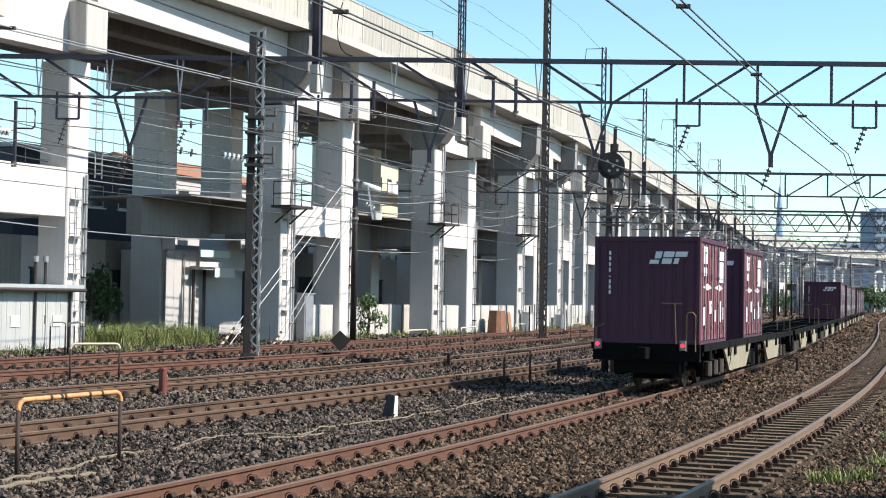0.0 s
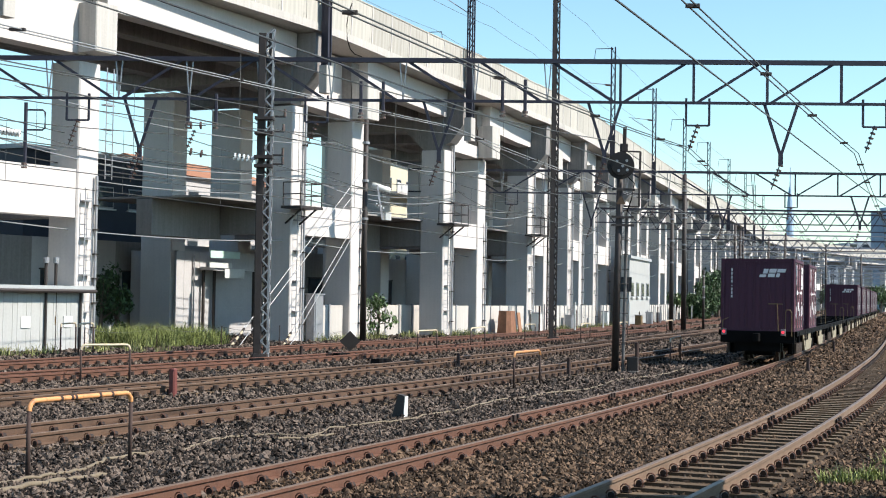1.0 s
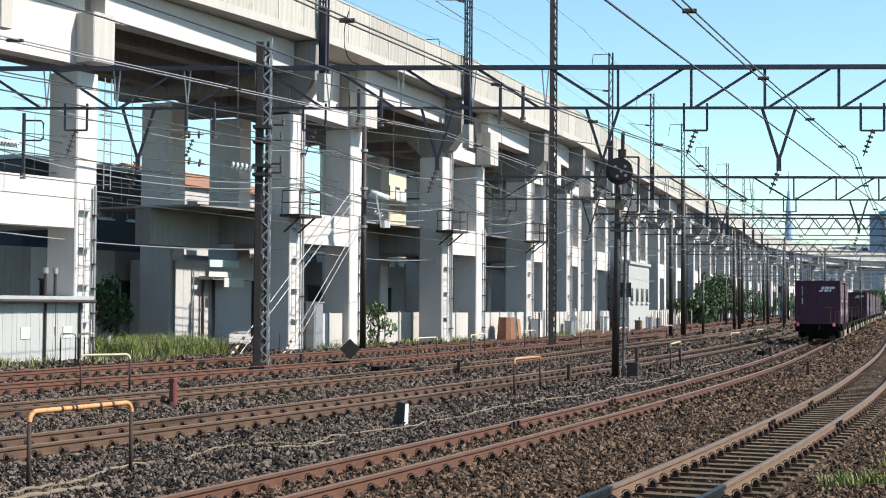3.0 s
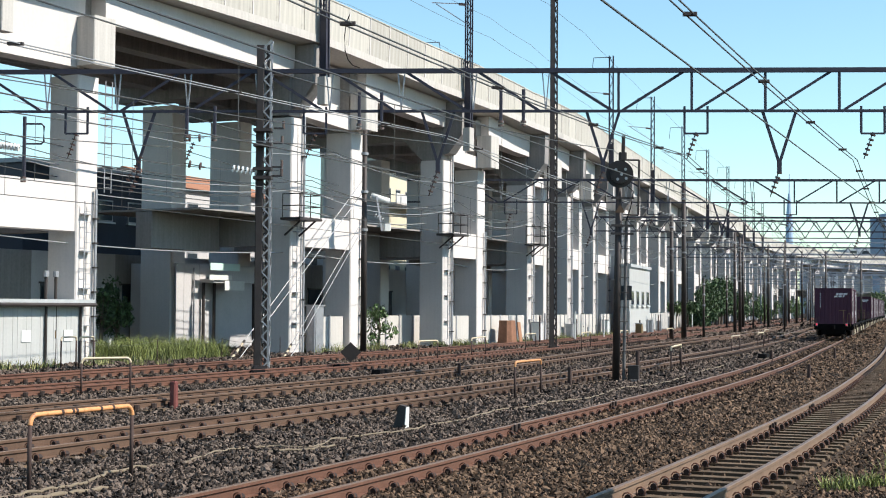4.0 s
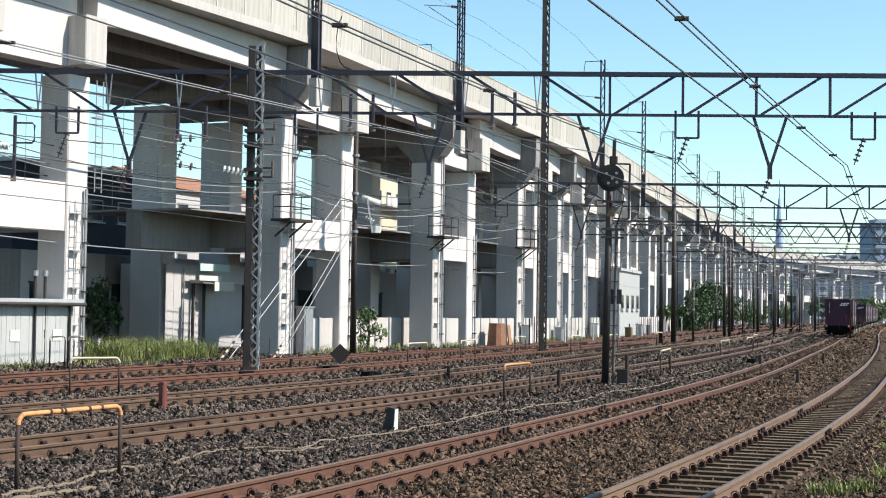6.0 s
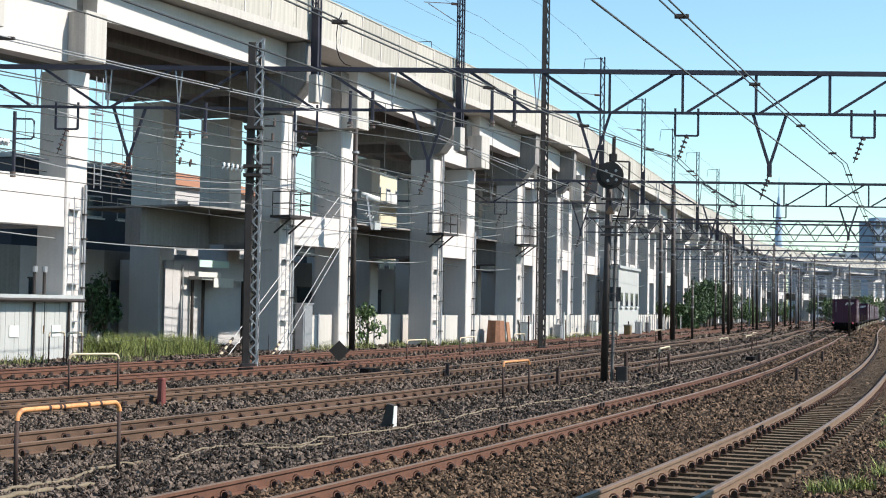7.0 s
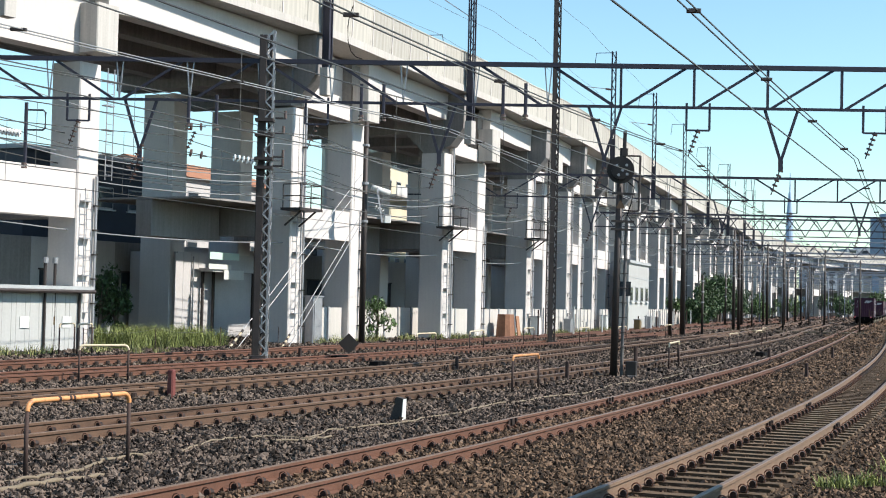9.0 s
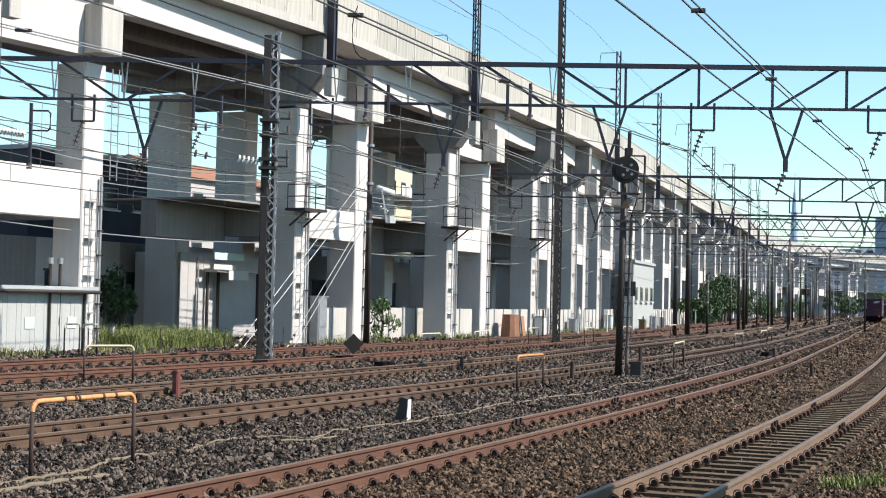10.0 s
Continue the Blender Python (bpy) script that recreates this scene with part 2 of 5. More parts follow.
def part(name, shape, material, parent=None, label="", at=None, smooth=False):
    """Links a shape, or a mesh that is shared, as one object under a thing or part."""
    me = shape.mesh(name, material) if isinstance(shape, Shape) else shape
    if smooth:
        me.polygons.foreach_set("use_smooth", [True] * len(me.polygons))
    ob = new(name, me)
    if parent:
        ob.parent = parent
    if at is not None:
        ob.matrix_basis = at
    return tagged(ob, label)


def thing(name, m, label, category, group="", kind=""):
    ob = new(name)
    ob.empty_display_size = 0.2
    ob.matrix_basis = m
    return tagged(ob, label, category, group, kind)



class Path:
    """A smooth line in plan through a few control points (y, x)."""
    def __init__(self, ctrl, step=0.5):
        c = np.array(ctrl, float)
        y, x = c[:, 0], c[:, 1]
        m = np.gradient(x, y)
        q = np.arange(y[0], y[-1] + step, step).clip(y[0], y[-1])
        i = np.clip(np.searchsorted(y, q, side="right") - 1, 0, len(y) - 2)
        h = y[i + 1] - y[i]
        u = (q - y[i]) / h
        xx = ((1 + 2 * u) * (1 - u) ** 2 * x[i] + u * (1 - u) ** 2 * h * m[i]
              + u * u * (3 - 2 * u) * x[i + 1] + u * u * (u - 1) * h * m[i + 1])
        self.p = np.stack([xx, q], 1)
        d = np.diff(self.p, axis=0)
        self.s = np.concatenate([[0], np.cumsum(np.hypot(d[:, 0], d[:, 1]))])
        t = np.gradient(self.p, self.s, axis=0)
        self.t = t / np.linalg.norm(t, axis=1)[:, None]

    def at(self, s, off=0.0):
        """The place at the arc length s, off metres to the right, and the heading."""
        s = float(np.clip(s, 0, self.s[-1]))
        x, y = (np.interp(s, self.s, self.p[:, k]) for k in (0, 1))
        tx, ty = (np.interp(s, self.s, self.t[:, k]) for k in (0, 1))
        a = np.arctan2(tx, ty)
        return x + off * np.cos(a), y - off * np.sin(a), a

    def s_of(self, y):
        return float(np.interp(y, self.p[:, 1], self.s))


# ---- the plan: tracks and viaduct ----
TRACK = {
    "a": Path([(-40, -23.5), (2, -4.0), (15, 1.9), (30, 7.95), (50, 15.1), (80, 25.0), (110, 34.4), (153, 47.6), (208, 65.1), (300, 95.4), (420, 136)]),
    "b": Path([(-40, -28.0), (2, -8.4), (15, -2.5), (30, 3.58), (40, 7.35), (50, 10.88), (75, 18.95), (100, 26.9), (126, 35.0), (153, 43.55), (208, 61.0), (300, 91), (420, 131)]),
    "c": Path([(-40, -36.5), (2, -15.4), (15, -9.1), (30, -2.15), (50, 6.1), (70, 13.4), (100, 23.2), (128, 31.5), (153, 39), (208, 56.4), (300, 86.7), (420, 127)]),
    "d": Path([(-40, -50.0), (8, -20.2), (15, -15.8), (30, -7.5), (50, 1.35), (72, 8.8), (100, 18.4), (128, 27.2), (153, 34.8), (208, 52), (300, 82), (420, 122)]),
    "e": Path([(15, -21), (30, -13.05), (50, -3.6), (72, 4.6), (100, 14.4), (128, 23), (153, 30.6), (208, 47.8), (300, 78), (420, 118)]),
    "f": Path([(15, -25), (30, -17), (50, -8.6), (72, 0.3), (100, 10.2), (128, 18.9), (153, 26.4), (208, 43.6), (300, 74), (420, 114)]),
}
VIA = Path([(20, -34), (35, -25), (50, -16.3), (71, -4.5), (79, -0.45), (87, 3.6), (98.2, 8.1), (120, 14.6), (148, 22.8), (182, 32.8), (220, 44.7),
            (300, 69.5), (360, 100), (420, 150), (470, 215)])
FAR_S = 375


def dip(key, y):
    """How far the rails of a track lie below those of the nearest one."""
    return float(np.interp(y, [20, 40, 110], [-0.02, -0.03, -0.06])) if key == "b" else 0.0


def drop(s):
    """The fall of the viaduct's deck along its length."""
    return float(np.interp(s, [0, 45, 57, 66, 82, 100, 200], [0.25, 0.2, 0.1, -0.35, -0.95, -0.9, -0.7]))


def ways(path, s0, s1, step, z, off=0.0):
    n = max(2, int((s1 - s0) / step) + 1)
    out = []
    for i in range(n):
        x, y, a = path.at(s0 + (s1 - s0) * i / (n - 1), off)
        out.append((x, y, z, a))
    return out


def deck_ways(s0, s1, step, off=0.0, off1=None):
    """Places along the viaduct that follow the fall of its deck; the offset may change from off to off1."""
    n = max(2, int((s1 - s0) / step) + 1)
    out = []
    for i in range(n):
        u = i / (n - 1)
        s = s0 + (s1 - s0) * u
        x, y, a = VIA.at(s, off + ((off1 if off1 is not None else off) - off) * u)
        out.append((x, y, drop(s), a))
    return out


# ---- ground ----
def build_ground():
    s = Shape()
    xs = np.concatenate([[-3000, -600, -200], np.arange(-80, 160, 1.6), [260, 600, 3000]])
    ys = np.concatenate([[-3000, -300, -40], np.arange(-10, 240, 1.6), [300, 500, 1000, 4500]])
    for y in ys:
        for x in xs:
            s.v.append((x, y, -0.235 + 0.03 * noise.noise((x * 0.6, y * 0.6, 0))))
    w = len(xs)
    for j in range(len(ys) - 1):
        for i in range(w - 1):
            s.f.append((j * w + i, j * w + i + 1, (j + 1) * w + i + 1, (j + 1) * w + i))
            s.m.append(0)
    ob = part("ground", s, BALLAST, smooth=True)
    tagged(ob, "wide bed of grey crushed stone ballast between the tracks", "ground", kind="structure")


build_ground()

RAIL = [(-0.0635, -0.172), (0.0635, -0.172), (0.0635, -0.160), (0.012, -0.145), (0.010, -0.055), (0.034, -0.042), (0.034, -0.008), (0.024, 0.0),
        (-0.024, 0.0), (-0.034, -0.008), (-0.034, -0.042), (-0.010, -0.055), (-0.012, -0.145), (-0.0635, -0.160)]
RAIL_M = [0, 0, 0, 0, 0, 0, 1, 1, 1, 0, 0, 0, 0, 0]
GAUGE = 1.067 + 0.068


def sleeper_mesh():
    s = Shape()
    s.box((0, 0, -0.235), (2.0, 0.22, 0.12), bevel=0.02, top=0.93)
    return s.mesh("sleeper", SLEEPER)


def clip_mesh():
    """A coiled spring clip beside the rail's foot with its shoulder."""
    s = Shape()
    s.disc((0.115, 0, -0.128), (0, 1, 0), 0.040, 0.10, 8)
    s.box((0.10, 0, -0.165), (0.13, 0.12, 0.02), bevel=0.01)
    ring = [(0.115 + 0.056 * math.cos(0.698 * i), -0.055, -0.124 + 0.056 * math.sin(0.698 * i)) for i in range(10)]
    s.line(ring, 0.009, 4, 1)
    return s.mesh("rail_clip", [CLIP, RAIL_SIDE])


def build_track(key, label, shiny, near_sleepers, near_clips):
    p = TRACK[key]
    root = thing("railway_track", pose(0, 0, 0), label, "railway track", "parallel railway tracks", "structure")
    for side in (-1, 1):
        way = [(x, y, dip(key, y), a) for x, y, z, a in ways(p, 0, p.s[-1] - 1, 1.2, 0.0, side * GAUGE / 2)]
        s = Shape().sweep(way, RAIL, RAIL_M)
        part("rail", s, [RAIL_TAN if key == "a" else RAIL_BROWN if key in "cd" else RAIL_SIDE, RAIL_TOP if shiny else RAIL_DULL], root)
    sm, cm = sleeper_mesh(), clip_mesh()
    n = int(FAR_S / 0.58)
    rest, rest_clips = Shape(), Shape()
    first = int(p.s_of(9) / 0.58)
    for i in range(n):
        x, y, a = p.at(0.3 + i * 0.58)
        m = pose(x, y, dip(key, y), 0, 0, -math.degrees(a))
        if first <= i < first + near_sleepers:
            part("sleeper", sm, None, root, at=m)
        elif y < 170:
            rest.box((x, y, -0.235 + dip(key, y)), (2.0, 0.22, 0.12), rz=-a)
        if y > 100:
            continue
        for side in (-1, 1):
            for out in (1, -1):
                flip = m @ pose(side * GAUGE / 2, 0, 0, 0, 0, 0 if out > 0 else 180)
                if out > 0 and first <= i < first + near_clips:
                    part("rail_clip", cm, None, root, at=flip)
                else:
                    c = flip @ Vector((0.11, 0, -0.125))
                    rest_clips.box(c, (0.10, 0.15, 0.10), rz=-a, bevel=0.04)
    tagged(part("far_sleepers", rest, SLEEPER, root), kind="stuff")
    tagged(part("far_clips", rest_clips, CLIP, root), kind="stuff")
    return root


build_track("a", "curving railway track with worn rails on dusty sleepers", True, 90, 70)
build_track("b", "railway track with rust-brown rails used by the freight train", True, 90, 75)
build_track("c", "rusty railway track deep in grey ballast", True, 60, 55)
build_track("d", "rusty railway track beyond a strip of ballast", True, 40, 0)
build_track("e", "red-rusted siding track with dull rails", False, 0, 0)
build_track("f", "red-rusted siding track beside the viaduct", False, 0, 0)


# ---- viaduct ----
PAIRS = [(16.0, 22.0), (36.0, 42.2), (56.5, 62.0), (72.3, 76.9), (86.1, 89.9), (97.0, 101.5), (108.0, 114.0), (120.5, 125.5), (131.0, 137.0), (146, 151),
         (161, 167), (178, 184), (195, 201), (212, 218), (229, 235), (246, 252), (263, 269), (280, 286), (300, 306), (320, 326), (345, 351), (370, 376), (400, 406)]
FRONT, BACK = -1.33, -9.2


def build_viaduct():
    root = thing("viaduct", pose(0, 0, 0), "tall two-level concrete railway viaduct with stained parapet panels", "viaduct", kind="structure")
    end = VIA.s[-1] - 2
    # deck slab with its overhanging edge, and the longitudinal beams under it
    part("deck_slab", Shape().sweep(deck_ways(0, end, 2), [(-12.4, 14.0), (-0.1, 14.25), (0.12, 14.25), (0.12, 14.62), (-12.4, 14.62)]), CONCRETE, root)
    # Inner girders, soffit and cross beams are coloured dark for the deck's shade.
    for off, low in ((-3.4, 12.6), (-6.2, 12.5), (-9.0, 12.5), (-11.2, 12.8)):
        part("girder", Shape().sweep(deck_ways(0, end, 3, off), [(-0.4, low), (0.42, low), (0.45, 14.15), (-0.45, 14.15)]), SHADE_CONC, root)
    part("soffit", Shape().sweep(deck_ways(0, end, 2), [(-12.3, 13.9), (-1.9, 13.9), (-1.9, 14.02), (-12.3, 13.98)]), SHADE_CONC, root)
    # parapet in panels
    s = 1.0
    while s < end - 3:
        step = 2.0 if s < 130 else 6.0
        x, y, a = VIA.at(s + step / 2)
        fall = math.degrees(math.atan((drop(s + step) - drop(s)) / step))
        at = pose(x, y, drop(s + step / 2), 0, 0, -math.degrees(a)) @ pose(0, 0, 15.5, fall) @ pose(0, 0, -15.5)
        b = Shape().box((0, 0, 15.55), (0.16, step - 0.025, 1.86), bevel=0.01)
        b.box((0.0, 0, 16.50), (0.22, step - 0.01, 0.06))
        part("parapet_panel", b, PARAPET, root, at=at)
        if random.Random(int(s)).random() < 0.5:
            part("joint_cover", Shape().box((0.09, step / 2 - 0.02, 15.55), (0.03, 0.07, 1.86)), PAINTED, root, "pale strip over a panel joint", at=at)
        s += step
    part("far_parapet", Shape().sweep(deck_ways(0, end, 4, -12.3), [(-0.1, 14.6), (0.1, 14.6), (0.1, 16.4), (-0.1, 16.4)]), PARAPET, root)
    # pier frames: pairs of columns tied by beams
    for k, (s0, s1) in enumerate(PAIRS):
        wide = 1.15
        for s in (s0, s1):
            x, y, a = VIA.at(s, FRONT)
            xb, yb, _ = VIA.at(s + (0.8 if s < 60 else 1.3 if s < 65 else 2.8), BACK)
            for px, py in ((x, y), (xb, yb)):
                tall = (11.3 if px == x else 12.4) + min(0.0, drop(s))
                c = Shape().box((-0.62, 0, tall / 2 - 0.4), (1.5 if px == x else 1.95, wide, tall), bevel=0.05)
                part("column", c, PAINTED, root, at=pose(px, py, 0, 0, 0, -math.degrees(a)))
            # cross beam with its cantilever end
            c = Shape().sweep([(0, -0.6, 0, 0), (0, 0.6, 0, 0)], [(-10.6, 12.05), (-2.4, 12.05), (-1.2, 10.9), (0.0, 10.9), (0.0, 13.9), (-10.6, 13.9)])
            part("cross_beam", c, SHADE_CONC, root, at=pose(x, y, drop(s), 0, 0, -math.degrees(a)))
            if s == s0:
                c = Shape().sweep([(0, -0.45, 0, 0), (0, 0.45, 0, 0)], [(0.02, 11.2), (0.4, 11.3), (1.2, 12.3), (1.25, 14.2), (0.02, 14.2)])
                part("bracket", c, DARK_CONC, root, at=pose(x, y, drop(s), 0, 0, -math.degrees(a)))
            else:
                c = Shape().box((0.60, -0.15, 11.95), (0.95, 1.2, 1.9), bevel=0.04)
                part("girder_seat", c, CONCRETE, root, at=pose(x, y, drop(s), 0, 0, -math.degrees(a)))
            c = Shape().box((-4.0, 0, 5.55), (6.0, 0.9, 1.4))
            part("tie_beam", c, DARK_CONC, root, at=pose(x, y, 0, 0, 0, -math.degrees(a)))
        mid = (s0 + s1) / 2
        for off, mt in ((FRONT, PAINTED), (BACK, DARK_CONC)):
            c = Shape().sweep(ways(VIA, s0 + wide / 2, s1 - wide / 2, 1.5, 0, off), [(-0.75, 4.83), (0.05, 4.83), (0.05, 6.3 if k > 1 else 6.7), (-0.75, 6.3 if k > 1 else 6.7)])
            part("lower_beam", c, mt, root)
        # the frame's head: full depth on the nearest frames, a cap with a set-back web further on
        head = [(-0.7, 10.95), (0.13, 10.95), (0.17, 14.1), (-0.7, 14.1)] if k < 2 else [
            (-0.8, 10.95), (0.15, 10.95), (0.15, 11.65), (-0.55, 11.85), (-0.55, 14.1), (-0.8, 14.1)]
        c = Shape().sweep(deck_ways(s0 + 0.3, s1 - 0.3, 1.5, FRONT), head)
        part("frame_beam", c, PAINTED, root)
        # the set-back beam of the long bay, in the concrete darkened for shade
        if k + 1 < len(PAIRS):
            nxt = PAIRS[k + 1][0]
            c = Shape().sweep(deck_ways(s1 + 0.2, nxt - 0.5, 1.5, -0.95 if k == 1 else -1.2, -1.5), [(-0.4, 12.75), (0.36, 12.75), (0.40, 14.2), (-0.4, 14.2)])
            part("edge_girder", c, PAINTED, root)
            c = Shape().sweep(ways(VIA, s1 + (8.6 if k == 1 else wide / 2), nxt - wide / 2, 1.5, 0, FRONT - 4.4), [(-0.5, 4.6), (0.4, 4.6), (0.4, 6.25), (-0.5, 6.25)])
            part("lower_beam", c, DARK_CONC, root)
            # Slab drawn forward to block the sun from the beam and the room.
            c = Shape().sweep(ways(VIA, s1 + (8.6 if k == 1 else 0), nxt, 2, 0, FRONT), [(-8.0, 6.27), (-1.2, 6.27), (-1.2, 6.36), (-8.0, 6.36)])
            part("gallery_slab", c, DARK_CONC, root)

    return root


build_viaduct()


# ---- gantries and masts ----
def lattice(s, a, b, w, n, leg=0.05, axis=(1, 0, 0)):
    """Two legs joined by zigzag lacing between the points a and b."""
    a, b, d = Vector(a), Vector(b), Vector(axis) * w / 2
    for k in (1, -1):
        s.bar(a + k * d, b + k * d, leg * 2, leg * 2)
    for i in range(n):
        p, q = a.lerp(b, i / n), a.lerp(b, (i + 1) / n)
        k = 1 if i % 2 else -1
        s.bar(p + k * d, q - k * d, leg * 0.9, leg * 0.9)
    return s


def lattice_mast(x, y, h, rz, base=-0.3, lace=None, wide=1.0):
    # Legs and lacing default to pale steel, standing in for sun on them.
    lace = lace or STEEL_GREY
    root = thing("lattice_mast", pose(x, y, base, 0, 0, rz), "tall dark laced steel mast on a concrete foot", "mast", "overhead line masts")
    part("channel", Shape().box((-0.12, 0, h / 2 + 0.05), (0.24, 0.34, h - 0.1), bevel=0.02), STEEL_DARK, root)
    for yy in (-0.15, 0.15):
        part("leg", Shape().box((0.24 * wide, yy, h / 2 + 0.05), (0.05, 0.05, h - 0.1)), lace, root)
    s = Shape()
    n = int(h / 0.27)
    for i in range(n):
        k = 1 if i % 2 else 0
        z0, z1 = 0.2 + i * 0.27, 0.2 + (i + 1) * 0.27
        for yy in (-0.17, 0.17):
            s.bar((0.25 * wide * k, yy, z0), (0.25 * wide * (1 - k), yy, z1), 0.02, 0.045)
        s.bar((0.27 * wide, -0.15 + 0.3 * k, z0), (0.27 * wide, 0.15 - 0.3 * k, z1), 0.02, 0.045)
    tagged(part("lacing", s, lace, root, "zigzag lacing bars"), kind="stuff")
    part("foot", Shape().box((0, 0, 0.08), (0.62, 0.6, 0.45), bevel=0.05, top=0.85), STEEL_DARK, root)
    return root


def concrete_pole(x, y, h, r=0.17, base=-0.35, label="tall grey concrete pole carrying overhead wires", mt=None):
    root = thing("utility_pole", pose(x, y, base), label, "pole", "overhead line poles")
    part("shaft", Shape().tube((0, 0, 0), (0, 0, h), r, 12, r * 0.72), mt or POLE_CONC, root, smooth=True)
    for k in range(3):
        part("band", Shape().tube((0, 0, h * (0.55 + 0.17 * k)), (0, 0, h * (0.55 + 0.17 * k) + 0.12), r + 0.02, 12), STEEL_GREY, root)
    return root


def gantry(x0, y0, x1, y1, top, depth, pitch, masts, zig=False, mid=22.0, steel=None):
    """A truss beam over the tracks on masts given by their distance along it."""
    steel = steel or STEEL_GANTRY
    a = math.atan2(y1 - y0, x1 - x0)
    length = math.hypot(x1 - x0, y1 - y0)
    root = thing("portal_gantry", pose(x0, y0, 0, 0, 0, math.degrees(a)), "dark steel truss gantry spanning the tracks and carrying wires", "gantry",
                 "gantries over the tracks")
    part("upper_chord", Shape().box((length / 2, 0, top), (length, 0.15, 0.15)), steel, root)
    part("lower_chord", Shape().box((length / 2, 0, top - depth), (length, 0.09, 0.09)), steel, root)
    n = int(length / pitch)
    for i in range(n):
        u = i * pitch + 0.72
        if zig:
            part("brace", Shape().bar((u, 0, top - depth), (u + pitch / 2, 0, top), 0.07, 0.07), steel, root)
            part("brace", Shape().bar((u + pitch / 2, 0, top), (u + pitch, 0, top - depth), 0.07, 0.07), steel, root)
        else:
            if u < mid:
                # Rods get pale steel instead of gantry colour, for the sun on them.
                for e in (-0.12, 0.12):
                    part("hanger_rod", Shape().bar((u, 0, top - depth), (u + e, 0, top), 0.04, 0.04), STEEL_GREY, root, "thin steel rod coloured pale for sunlight")
            else:
                part("post", Shape().bar((u, 0, top - depth), (u, 0, top), 0.08, 0.1), steel, root)
            a0, a1 = (u + 0.1, u + 0.92 * pitch) if u < mid and not 4.0 < u < 10.4 else (u + 0.92 * pitch, u + 0.1)
            part("brace", Shape().bar((a0, 0, top), (a1, 0, top - depth), 0.07, 0.09), steel, root)
    for u in masts:
        s = Shape()
        lattice(s, (u, 0, -0.3), (u, 0, top + 0.9), 0.35, 30, 0.045)
        part("gantry_leg", s, STEEL_DARK, root)
    return root, a


def hanger(gx, gy, top, rz, kind):
    """Fittings under a gantry: a V frame or a square frame with its insulator."""
    root = thing("wire_hanger", pose(gx, gy, top, 0, 0, rz), "dark steel drop frame with insulator under the gantry", "bracket", "wire hangers")
    s = Shape()
    if kind == "v":
        s.bar((-0.55, 0, 0), (0, 0, -1.75), 0.09, 0.09).bar((0.55, 0, 0), (0, 0, -1.75), 0.09, 0.09)
        s.box((0, 0, -1.85), (0.14, 0.14, 0.45))
    else:
        s.bar((-0.38, 0, 0.16), (-0.38, 0, -0.75), 0.07, 0.07).bar((0.38, 0, 0.16), (0.38, 0, -0.75), 0.07, 0.07)
        s.bar((-0.38, 0, -0.75), (0.38, 0, -0.75), 0.06, 0.06)
    part("frame", s, STEEL_GANTRY, root)
    s = Shape()
    z0 = -2.05 if kind == "v" else -0.8
    for i in range(5):
        s.disc((0.0 - 0.06 * i, 0, z0 - 0.16 * i), (0.4, 0, 1), 0.09, 0.05, 10)
    s.line([(0, 0, z0 + 0.1), (-0.3, 0, z0 - 0.8)], 0.02)
    part("insulator", s, INSUL, root)
    return root


GANTRIES = [((-16.5, 50.05), (26, 47.5), 9.93, 1.36, 2.42, (10.55,), False),
            ((-2.0, 92.5), (44, 89.6), 10.0, 1.4, 2.6, (9.0, 45.5), False),
            ((6, 117), (56, 114), 9.2, 1.1, 1.8, (3, 49), True),
            ((12, 140), (70, 137), 10.3, 1.6, 2.0, (4, 57), True),
            ((19, 159), (76, 156), 8.6, 1.1, 1.8, (4, 56), True),
            ((33, 196), (96, 192), 8.6, 1.1, 1.8, (4, 62), True),
            ((48, 238), (120, 234), 8.6, 1.2, 2.0, (4, 70), True),
            ((64, 290), (140, 286), 8.6, 1.2, 2.0, (4, 74), True),
            ((26, 178), (84, 174), 10.0, 1.5, 2.0, (4, 57), True),
            ((40, 215), (110, 211), 10.0, 1.5, 2.0, (4, 66), True),
            ((56, 262), (130, 258), 10.0, 1.5, 2.2, (4, 70), True),
            ((76, 320), (150, 316), 10.0, 1.5, 2.4, (4, 70), True)]
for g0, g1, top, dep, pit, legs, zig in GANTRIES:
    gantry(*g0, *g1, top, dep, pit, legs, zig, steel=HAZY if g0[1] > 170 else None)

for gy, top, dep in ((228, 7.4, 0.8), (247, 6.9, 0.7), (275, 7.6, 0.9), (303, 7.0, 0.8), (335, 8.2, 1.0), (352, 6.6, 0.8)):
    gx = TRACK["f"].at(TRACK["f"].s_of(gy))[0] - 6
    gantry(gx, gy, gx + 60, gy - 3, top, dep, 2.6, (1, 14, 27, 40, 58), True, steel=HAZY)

lattice_mast(-5.92, 49.4, 11.1, 0)
lattice_mast(6.05, 76.8, 18.8, 0, lace=STEEL_DARK, wide=0.5)


# slim poles standing among the far tracks
pole_rng = random.Random(8)
for i in range(16):
    key = "cdef"[i % 4]
    y = 140 + i * 11 + 5 * pole_rng.random()
    x, yy, a = TRACK[key].at(TRACK[key].s_of(y), -2.1)
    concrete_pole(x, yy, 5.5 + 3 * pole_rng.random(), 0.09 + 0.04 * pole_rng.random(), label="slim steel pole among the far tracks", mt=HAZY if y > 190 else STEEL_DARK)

# fittings under the two near gantries
for u, k in ((-12.35, "sq"), (-10.2, "v"), (-4.2, "sq"), (-0.05, "v"), (5.45, "v"), (8.52, "sq"), (11.25, "v"), (14.3, "sq")):
    hanger(u, 49.2 - 0.06 * (u + 2), 8.57, -3.4, k)
